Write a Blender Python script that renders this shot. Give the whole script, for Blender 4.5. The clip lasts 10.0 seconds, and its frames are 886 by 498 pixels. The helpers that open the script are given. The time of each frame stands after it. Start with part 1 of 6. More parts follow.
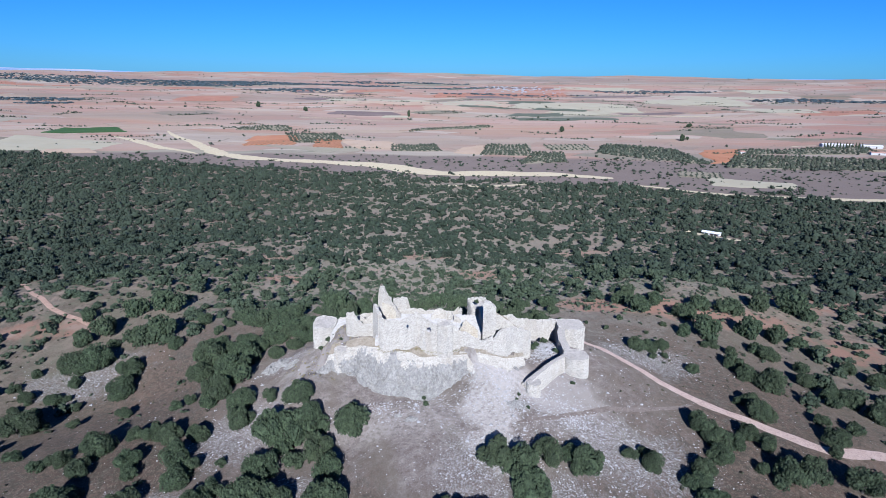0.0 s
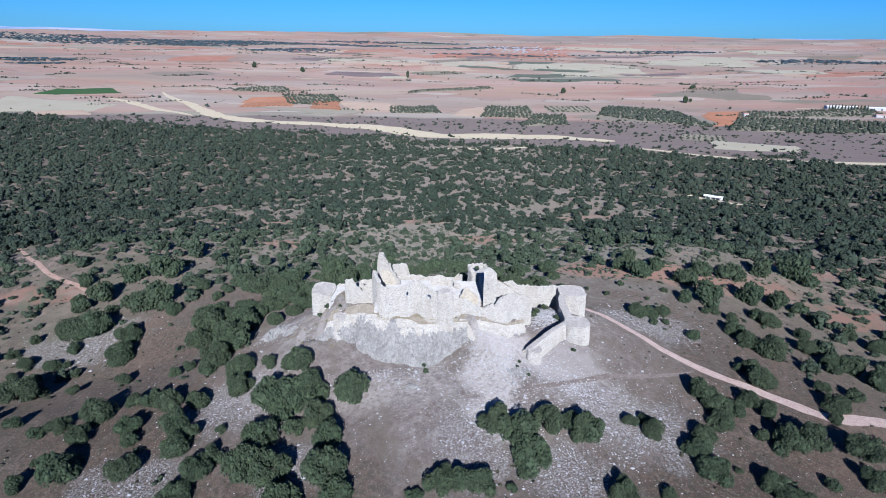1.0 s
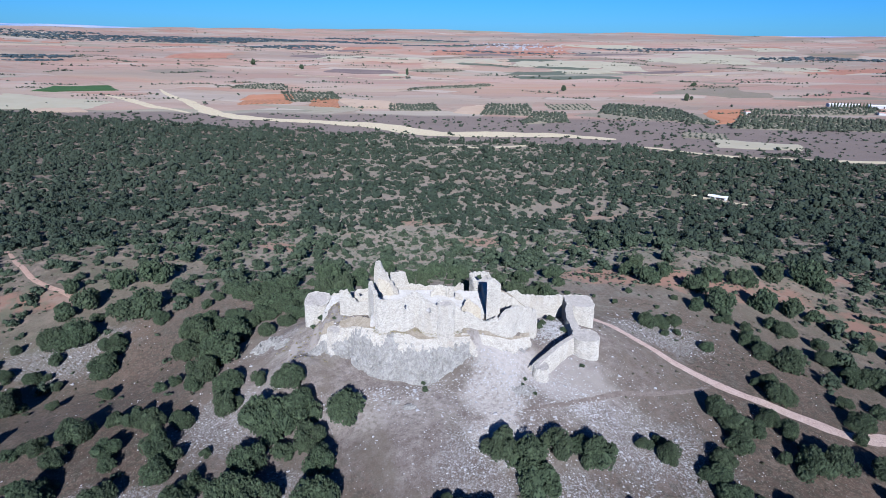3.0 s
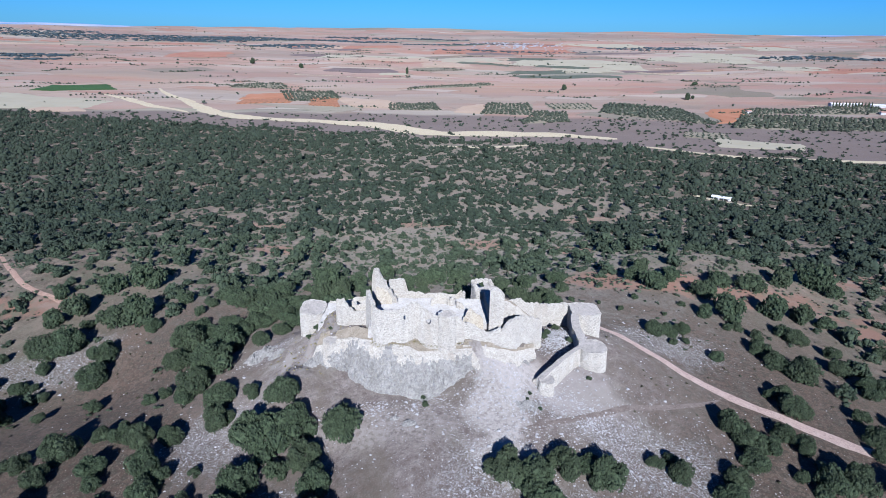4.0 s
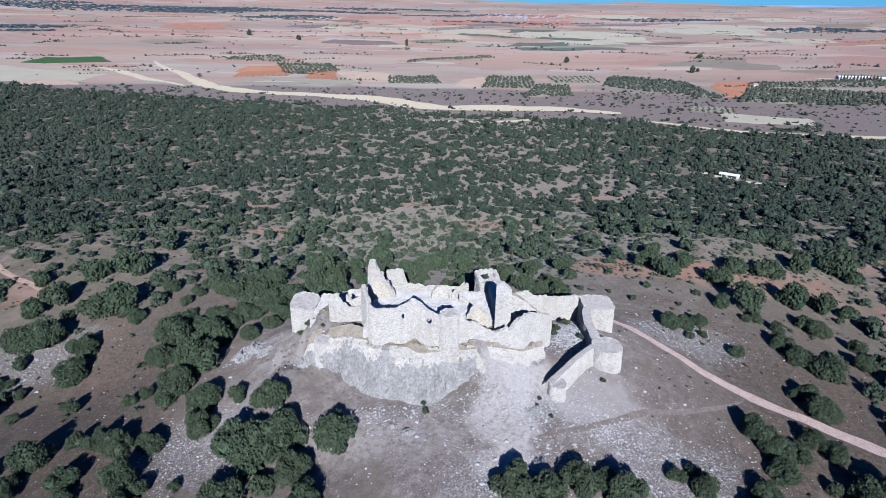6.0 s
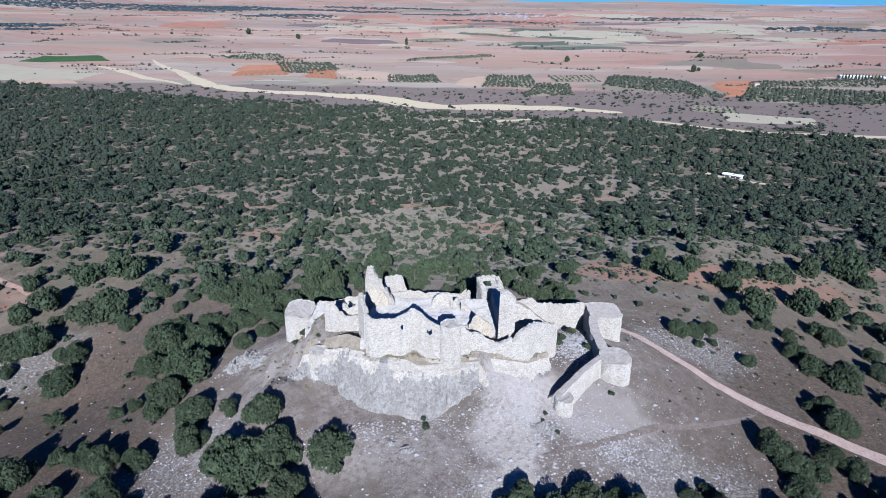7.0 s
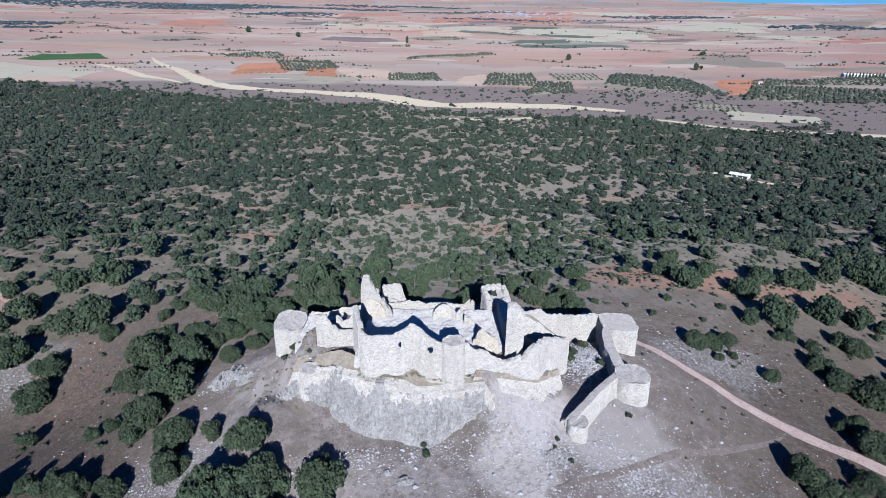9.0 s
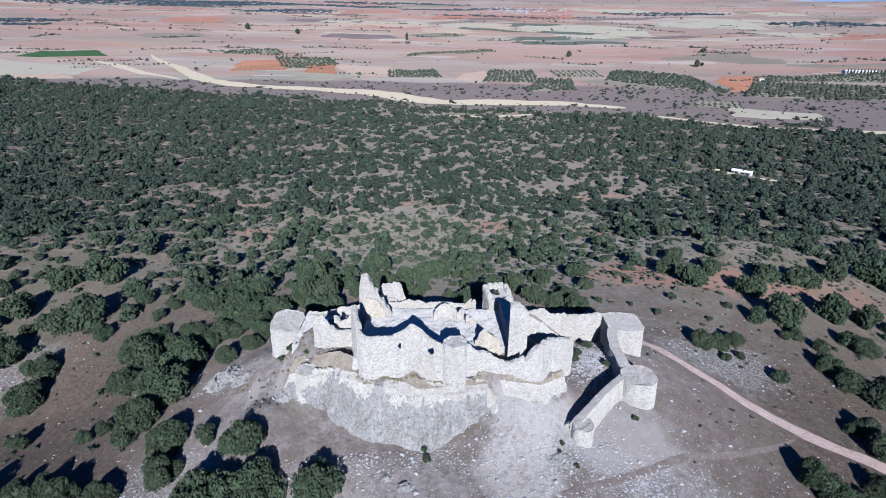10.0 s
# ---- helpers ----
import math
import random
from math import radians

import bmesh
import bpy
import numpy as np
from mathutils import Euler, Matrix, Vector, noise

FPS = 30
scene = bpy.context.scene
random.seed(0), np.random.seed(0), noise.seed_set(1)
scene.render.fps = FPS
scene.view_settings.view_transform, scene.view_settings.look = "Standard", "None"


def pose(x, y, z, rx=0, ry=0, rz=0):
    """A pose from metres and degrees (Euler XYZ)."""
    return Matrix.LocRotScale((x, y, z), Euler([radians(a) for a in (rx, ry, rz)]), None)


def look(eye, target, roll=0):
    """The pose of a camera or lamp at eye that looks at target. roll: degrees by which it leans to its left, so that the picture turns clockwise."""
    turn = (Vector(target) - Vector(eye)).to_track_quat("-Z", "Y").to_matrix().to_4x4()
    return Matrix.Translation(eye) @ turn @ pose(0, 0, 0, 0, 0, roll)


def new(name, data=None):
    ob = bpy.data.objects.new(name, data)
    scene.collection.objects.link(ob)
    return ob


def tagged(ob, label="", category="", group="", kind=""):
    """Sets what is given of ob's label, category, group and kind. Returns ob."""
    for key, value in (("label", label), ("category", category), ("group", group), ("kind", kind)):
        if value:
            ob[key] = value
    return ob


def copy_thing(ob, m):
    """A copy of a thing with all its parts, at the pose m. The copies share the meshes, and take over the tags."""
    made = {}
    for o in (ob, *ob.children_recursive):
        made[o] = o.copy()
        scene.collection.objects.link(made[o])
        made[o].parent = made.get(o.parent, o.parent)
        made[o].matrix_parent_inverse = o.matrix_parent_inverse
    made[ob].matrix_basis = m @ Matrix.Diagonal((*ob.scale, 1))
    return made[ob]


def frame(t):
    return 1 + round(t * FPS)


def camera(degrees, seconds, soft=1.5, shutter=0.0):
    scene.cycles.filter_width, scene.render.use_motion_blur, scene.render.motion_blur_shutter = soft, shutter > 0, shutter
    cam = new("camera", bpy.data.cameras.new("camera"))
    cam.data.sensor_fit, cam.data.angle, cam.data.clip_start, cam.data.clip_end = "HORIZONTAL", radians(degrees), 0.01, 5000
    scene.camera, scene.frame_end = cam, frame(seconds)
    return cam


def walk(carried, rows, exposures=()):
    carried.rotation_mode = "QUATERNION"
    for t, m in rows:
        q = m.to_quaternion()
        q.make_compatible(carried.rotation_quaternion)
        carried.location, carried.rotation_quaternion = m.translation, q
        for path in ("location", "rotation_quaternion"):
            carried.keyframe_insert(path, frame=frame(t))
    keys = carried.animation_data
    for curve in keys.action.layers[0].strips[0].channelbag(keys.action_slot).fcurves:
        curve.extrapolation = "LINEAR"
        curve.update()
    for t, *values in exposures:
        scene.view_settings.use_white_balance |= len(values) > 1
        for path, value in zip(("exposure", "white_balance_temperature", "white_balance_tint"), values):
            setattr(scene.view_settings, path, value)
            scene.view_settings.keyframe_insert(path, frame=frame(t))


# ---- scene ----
cam = camera(73.27, 10.0, soft=0.5)
PATH = [
    (0, (-0.00, -110.00, 62.00), (-0.004, -14.154, 33.476), 0.686),
    (0.5, (-0.12, -108.92, 61.82), (0.006, -14.208, 29.743), 0.731),
    (1, (-0.15, -107.72, 61.89), (0.021, -13.812, 27.528), 0.750),
    (1.5, (-0.19, -106.38, 61.68), (-0.006, -12.502, 27.225), 0.758),
    (2, (-0.26, -104.64, 61.65), (-0.034, -10.802, 27.097), 0.757),
    (2.5, (-0.30, -102.42, 61.56), (-0.055, -8.610, 26.912), 0.774),
    (4, (-0.53, -94.97, 61.24), (-0.265, -1.253, 26.353), 0.808),
    (4.5, (-0.62, -92.38, 61.07), (-0.352, 1.206, 25.851), 0.811),
    (5, (-0.74, -90.04, 61.01), (-0.410, 2.799, 23.858), 0.818),
    (5.5, (-0.78, -87.57, 60.80), (-0.477, 4.684, 22.218), 0.832),
    (7, (-1.04, -80.44, 59.94), (-0.694, 11.653, 20.958), 0.871),
    (7.5, (-1.07, -78.20, 59.53), (-0.754, 13.878, 20.513), 0.869),
    (8, (-1.11, -75.99, 59.09), (-0.818, 16.058, 20.016), 0.853),
    (8.5, (-1.21, -73.97, 58.61), (-0.932, 18.050, 19.455), 0.902),
    (9, (-1.27, -72.33, 58.11), (-1.003, 19.674, 18.925), 0.892),
    (9.5, (-1.30, -71.02, 57.66), (-1.036, 20.953, 18.396), 0.830),
    (10, (-1.40, -69.87, 57.16), (-1.122, 21.961, 17.575), 0.861),
]

walk(cam, [(t, look(eye, target, roll)) for t, eye, target, roll in PATH], [(0, 0.61, 5210, 15), (10, 0.61, 5210, 15)])

# ---- light ----
SUN_EL, SUN_SIDE = 26.2, 0.04          # degrees above the horizon; how far to the right of straight behind
world = bpy.data.worlds.new("sky")
scene.world = world
world.use_nodes = True
wn = world.node_tree.nodes
sky = wn.new("ShaderNodeTexSky")
sky.sky_type, sky.sun_disc = "NISHITA", False
sky.sun_elevation, sky.sun_rotation = radians(SUN_EL), math.atan2(SUN_SIDE, -1)
sky.altitude, sky.air_density, sky.dust_density, sky.ozone_density = 900, 1.0, 0.1, 3.0
tint = wn.new("ShaderNodeMix")
tint.data_type, tint.blend_type = "RGBA", "MULTIPLY"
tint.inputs[0].default_value, tint.inputs[7].default_value = 1.0, (0.26, 0.70, 1.32, 1)
world.node_tree.links.new(sky.outputs[0], tint.inputs[6])
world.node_tree.links.new(tint.outputs[2], wn["Background"].inputs[0])
wn["Background"].inputs[1].default_value = 0.047
sun = new("sun", bpy.data.lights.new("sun", "SUN"))
sun.data.energy, sun.data.angle, sun.data.color = 5.0, radians(0.5), (1.0, 0.95, 0.88)
sun.matrix_world = look((SUN_SIDE * 300, -300, 300 * math.tan(radians(SUN_EL))), (0, 0, 0))

# ---- terrain ----
KNOT_E = [0, 20, 28, 34, 45, 60, 75, 100, 130, 160, 250, 310, 450, 600, 800, 1100]
KNOT_Z = [0.6, 0.2, -1.5, -4.5, -8, -11, -13.6, -17.5, -21, -25, -36, -46, -60, -70, -80, -86]


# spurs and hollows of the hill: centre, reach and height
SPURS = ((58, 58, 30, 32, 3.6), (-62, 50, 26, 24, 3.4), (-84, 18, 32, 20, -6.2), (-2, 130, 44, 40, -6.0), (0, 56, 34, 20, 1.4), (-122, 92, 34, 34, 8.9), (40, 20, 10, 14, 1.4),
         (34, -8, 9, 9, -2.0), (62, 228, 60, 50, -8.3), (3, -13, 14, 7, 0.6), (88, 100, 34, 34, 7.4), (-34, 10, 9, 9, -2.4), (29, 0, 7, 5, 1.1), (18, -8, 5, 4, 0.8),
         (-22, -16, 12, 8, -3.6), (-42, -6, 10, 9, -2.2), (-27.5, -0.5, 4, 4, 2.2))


def smooth(a, b, v):
    u = np.clip((np.asarray(v, float) - a) / (b - a), 0, 1)
    return u * u * (3 - 2 * u)


def waves(x, y, size, seed):
    """Soft rolling relief between about -1 and 1, from a few crossed sines."""
    v = 0
    for k in range(4):
        a = seed * 1.7 + k * 2.1
        f = (1 + 0.45 * k) / size * 6.28
        v = v + np.sin((x * np.cos(a) + y * np.sin(a)) * f + seed * 3.1 + k * 1.3) / (1 + 0.6 * k)
    return v / 2.2


def ground_z(x, y):
    x, y = np.asarray(x, float), np.asarray(y, float)
    e = np.hypot(x / 1.3, y - 4)
    z = sum(np.interp(e * (1 + s), KNOT_E, KNOT_Z) for s in (-0.08, -0.03, 0.03, 0.08)) / 4
    d = np.hypot(x, y + 100)
    z = z + 122 * np.clip((d - 1200) / 3700, 0, 2) ** 1.45
    z = z + waves(x, y, 46, 1) * 0.4 * smooth(30, 80, e) + waves(x, y, 190, 2) * 1.4 * smooth(90, 260, e)
    z = z + waves(x, y, 900, 3) * 7 * smooth(900, 2200, d) + waves(x, y, 1500, 5) * 9 * smooth(3500, 4800, d)
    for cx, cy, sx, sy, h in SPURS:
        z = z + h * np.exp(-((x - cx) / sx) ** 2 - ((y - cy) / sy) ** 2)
    # the castle's mound, the scree cone below the breach and the ward to the right
    u = np.hypot((x + 4.5) / 19.5, (y - 10) / 13)
    z = z + 6.4 * (1 - smooth(0.86, 1.22, u))
    z = z + 6.0 * np.exp(-((x - 7.0) / 7.0) ** 2 - ((y + 3.5) / 4.3) ** 2)
    z = z + 3.4 * np.exp(-((x - 13.8) / 4.5) ** 2 - ((y - 3) / 6.0) ** 2)
    z = z + 2.0 * np.exp(-((x - 26) / 6.5) ** 2 - ((y - 13) / 9.0) ** 2) + 1.2 * np.exp(-((x - 20) / 4.0) ** 2 - ((y - 4) / 5.0) ** 2)
    z = z + 3.4 * np.exp(-((x + 29) / 9.0) ** 2 - ((y - 13) / 8.0) ** 2)
    return z


def gz(x, y):
    return float(ground_z(x, y))


# ---- materials ----
class Nodes:
    """A node material under construction."""

    def __init__(self, name, rough=0.9, value_scale=0.73):
        self.value_scale = value_scale    # scales the brightness of the base colour
        self.m = bpy.data.materials.new(name)
        self.m.use_nodes = True
        self.t = self.m.node_tree
        self.b = self.t.nodes["Principled BSDF"]
        self.b.inputs["Roughness"].default_value = rough
        self.b.inputs["Specular IOR Level"].default_value = 0.2
        self.b.inputs["Diffuse Roughness"].default_value = 1.0    # dusty, matt and broken surfaces throughout

    def put(self, kind, **values):
        n = self.t.nodes.new(kind)
        for k, v in values.items():
            n.inputs[k.replace("_", " ")].default_value = v
        return n

    def link(self, a, b):
        self.t.links.new(a, b)

    def place(self, scale=(1, 1, 1), turn=0.0):
        tc, mp = self.put("ShaderNodeTexCoord"), self.put("ShaderNodeMapping")
        mp.inputs["Scale"].default_value = scale
        mp.inputs["Rotation"].default_value = (0, 0, turn)
        self.link(tc.outputs["Object"], mp.inputs[0])
        return mp.outputs[0]

    def noise(self, scale, detail=4, rough=0.6, at=None):
        n = self.put("ShaderNodeTexNoise", Scale=scale, Detail=detail, Roughness=rough)
        self.link(at or self.place(), n.inputs["Vector"])
        return n.outputs["Fac"]

    def voronoi(self, scale, out="Distance", at=None, metric="EUCLIDEAN", feature="F1"):
        n = self.put("ShaderNodeTexVoronoi", Scale=scale)
        n.feature = feature
        if feature != "DISTANCE_TO_EDGE":
            n.distance = metric
        self.link(at or self.place(), n.inputs["Vector"])
        return n.outputs[out]

    def ramp(self, fac, *stops, hard=False):
        r = self.t.nodes.new("ShaderNodeValToRGB")
        e = r.color_ramp.elements
        while len(e) < len(stops):
            e.new(0.5)
        for el, (pos, col) in zip(e, stops):
            el.position = pos
            el.color = (*col, 1) if isinstance(col, tuple) else (col, col, col, 1)
        if hard:
            r.color_ramp.interpolation = "CONSTANT"
        self.link(fac, r.inputs[0])
        return r.outputs[0]

    def mix(self, fac, a, b, how="MIX"):
        n = self.t.nodes.new("ShaderNodeMix")
        n.data_type, n.blend_type = "RGBA", how
        for socket, v in ((n.inputs[0], fac), (n.inputs[6], a), (n.inputs[7], b)):
            if isinstance(v, (int, float)):
                socket.default_value = v
            elif isinstance(v, tuple):
                socket.default_value = (*v, 1)
            else:
                self.link(v, socket)
        return n.outputs[2]

    def math(self, how, a, b=0.0):
        n = self.t.nodes.new("ShaderNodeMath")
        n.operation = how
        for socket, v in zip(n.inputs, (a, b)):
            if isinstance(v, (int, float)):
                socket.default_value = v
            else:
                self.link(v, socket)
        return n.outputs[0]

    def range(self, v, a, b):
        n = self.put("ShaderNodeMapRange")
        n.interpolation_type = "SMOOTHSTEP"
        self.link(v, n.inputs[0])
        n.inputs[1].default_value, n.inputs[2].default_value = a, b
        return n.outputs[0]

    def random(self):
        return self.put("ShaderNodeObjectInfo").outputs["Random"]

    def island(self):
        return self.put("ShaderNodeNewGeometry").outputs["Random Per Island"]

    def xyz(self):
        n = self.put("ShaderNodeSeparateXYZ")
        self.link(self.place(), n.inputs[0])
        return n.outputs

    def finish(self, colour, bump=None, height=0.1, strength=0.6):
        if isinstance(colour, tuple):
            self.b.inputs["Base Color"].default_value = (*(v * self.value_scale for v in colour), 1)
        else:
            n = self.put("ShaderNodeHueSaturation", Value=self.value_scale)
            self.link(colour, n.inputs["Color"])
            self.link(n.outputs[0], self.b.inputs["Base Color"])
        if bump is not None:
            n = self.put("ShaderNodeBump", Strength=strength, Distance=height)
            self.link(bump, n.inputs["Height"])
            self.link(n.outputs[0], self.b.inputs["Normal"])
        return self.m


def stone_material(name, light, dark, lichen, block=0.3):
    """Weathered rubble masonry: small stones in rough courses with shallow joints, washed by patches of bleaching and grey lichen."""
    m = Nodes(name, 0.93)
    tint = lambda c, k: tuple(min(0.92, v * k) for v in c)  # noqa: E731
    wash = m.math("ADD", m.math("MULTIPLY", m.noise(0.22, 4, 0.6), 0.55), m.math("MULTIPLY", m.noise(1.1, 4, 0.65), 0.45))
    c = m.ramp(wash, (0.38, dark), (0.52, light), (0.66, tint(light, 1.08)))
    at = m.place((1, 1, 1.55))
    stone = m.put("ShaderNodeSeparateColor")
    m.link(m.voronoi(1 / block, "Color", at), stone.inputs[0])
    each = m.ramp(stone.outputs[0], (0.0, tint(dark, 0.70)), (0.30, tint(light, 0.93)), (1.0, tint(light, 1.16)))
    c = m.mix(0.55, c, each)
    gaps = m.voronoi(1 / block, "Distance", at, feature="DISTANCE_TO_EDGE")
    joint = m.math("MULTIPLY", m.ramp(gaps, (0.0, 1.0), (0.06, 0.0)), m.ramp(m.noise(0.8, 3, 0.6), (0.42, 0.1), (0.62, 0.6)))
    c = m.mix(joint, c, tint(dark, 0.62))
    c = m.mix(m.ramp(m.noise(2.4, 4, 0.7), (0.54, 0.0), (0.68, 0.55)), c, lichen)
    run = m.noise(0.5, 3, 0.6, m.place((1, 1, 0.22)))
    c = m.mix(m.ramp(run, (0.54, 0.0), (0.66, 0.4)), c, tuple(q * w for q, w in zip(dark, (1.0, 0.95, 0.86))))
    c = m.mix(m.ramp(m.noise(9.0, 2, 0.6), (0.53, 0.0), (0.60, 0.6)), c, tint(dark, 0.55))
    c = m.mix(m.ramp(m.noise(4.2, 3, 0.7), (0.54, 0.0), (0.62, 0.4)), c, tint(dark, 0.7))
    # small holes in the wall, their shade painted on as dark spots
    pits = m.voronoi(0.75, "Distance", m.place((1, 1, 1.2)))
    c = m.mix(m.ramp(pits, (0.055, 0.8), (0.08, 0.0)), c, (0.13, 0.12, 0.11))
    bump = m.math("ADD", m.math("MULTIPLY", m.ramp(gaps, (0.0, 0.0), (0.16, 1.0)), 0.35), m.math("ADD", m.noise(4.0, 4, 0.75), m.math("MULTIPLY", stone.outputs[1], 0.3)))
    return m.finish(c, bump, 0.09, 0.9)


LIMESTONE = stone_material("limestone_rubble_masonry", (0.62, 0.57, 0.47), (0.45, 0.405, 0.33), (0.42, 0.385, 0.32), 0.27)
PALE_STONE = stone_material("bleached_plaster_stone", (0.66, 0.605, 0.495), (0.51, 0.455, 0.36), (0.45, 0.40, 0.32), 0.32)
TAN_STONE = stone_material("ochre_dressed_stone", (0.67, 0.60, 0.46), (0.52, 0.44, 0.32), (0.47, 0.41, 0.30), 0.30)


def rock_material():
    """Grey karst limestone: pale blocks, fissures and weathered pits whose shade is painted dark in the colour."""
    m = Nodes("grey_limestone_rock", 0.95, 0.62)
    steep = m.place((1, 1, 0.7), 0.3)
    c = m.ramp(m.noise(0.45, 5, 0.65), (0.34, (0.29, 0.269, 0.231)), (0.50, (0.41, 0.384, 0.331)), (0.64, (0.55, 0.518, 0.448)))
    block = m.put("ShaderNodeSeparateColor")
    m.link(m.voronoi(2.4, "Color", steep), block.inputs[0])
    c = m.mix(0.45, c, m.ramp(block.outputs[0], (0.0, (0.27, 0.25, 0.213)), (0.5, (0.41, 0.384, 0.331)), (1.0, (0.6, 0.562, 0.487))))
    crack = m.voronoi(2.4, "Distance", steep, feature="DISTANCE_TO_EDGE")
    c = m.mix(m.math("MULTIPLY", m.ramp(crack, (0.0, 1.0), (0.05, 0.0)), m.ramp(m.noise(0.7, 3, 0.6), (0.42, 0.05), (0.58, 0.4))), c, (0.16, 0.149, 0.126))
    c = m.mix(m.ramp(m.noise(3.0, 4, 0.75, steep), (0.52, 0.0), (0.62, 0.65)), c, (0.24, 0.226, 0.191))
    c = m.mix(m.ramp(m.noise(6.5, 3, 0.7), (0.55, 0.0), (0.64, 0.55)), c, (0.8, 0.758, 0.661))
    c = m.mix(m.ramp(m.noise(0.8, 3, 0.6), (0.62, 0.0), (0.72, 0.4)), c, (0.36, 0.307, 0.2))
    bump = m.math("ADD", m.math("MULTIPLY", m.ramp(crack, (0.0, 0.0), (0.2, 1.0)), 0.5), m.noise(2.2, 6, 0.75))
    return m.finish(c, bump, 0.22, 0.9)


ROCK = rock_material()


def earth_material(name, a, b, stones=0.0, value_scale=0.64):
    m = Nodes(name, 0.97, value_scale)
    c = m.ramp(m.noise(0.6, 6, 0.7), (0.32, a), (0.66, b))
    c = m.mix(m.ramp(m.noise(2.6, 3, 0.65), (0.50, 0.0), (0.66, 0.55)), c, tuple(v * 0.55 for v in a))
    c = m.mix(m.ramp(m.noise(4.4, 2, 0.6), (0.56, 0.0), (0.68, 0.5)), c, tuple(min(0.9, v * 1.4) for v in b))
    if stones:
        c = m.mix(m.ramp(m.voronoi(2.2), (0.12, stones), (0.22, 0.0)), c, (0.70, 0.67, 0.62))
    return m.finish(c, m.noise(3.0, 6, 0.75), 0.12, 0.7)


TOP_EARTH = earth_material("dusty_grey_earth", (0.40, 0.36, 0.30), (0.53, 0.48, 0.41), 0.3)
TERRACE = earth_material("trodden_tan_earth", (0.32, 0.265, 0.18), (0.46, 0.39, 0.285), 0.25)
SPOIL = earth_material("bleached_rubble_and_dust", (0.56, 0.515, 0.435), (0.74, 0.685, 0.59), 0.5)
PATH_EARTH = earth_material("reddish_packed_dirt", (0.42, 0.30, 0.235), (0.56, 0.43, 0.35))
TRACK_SAND = earth_material("pale_sandy_riverbed", (0.62, 0.51, 0.32), (0.76, 0.64, 0.42), 0.0, 0.50)


STONY = ((-40, -10, 8, 8), (-24.5, -27.5, 7, 5), (5, -25, 6, 8), (36, -17, 12, 8), (-52, -28, 9, 5), (26, -10, 10, 4), (-37, 14, 5, 4), (-94, 30, 14, 9), (10, -20, 5, 5), (21, -29, 8, 5), (52, 26, 12, 9))


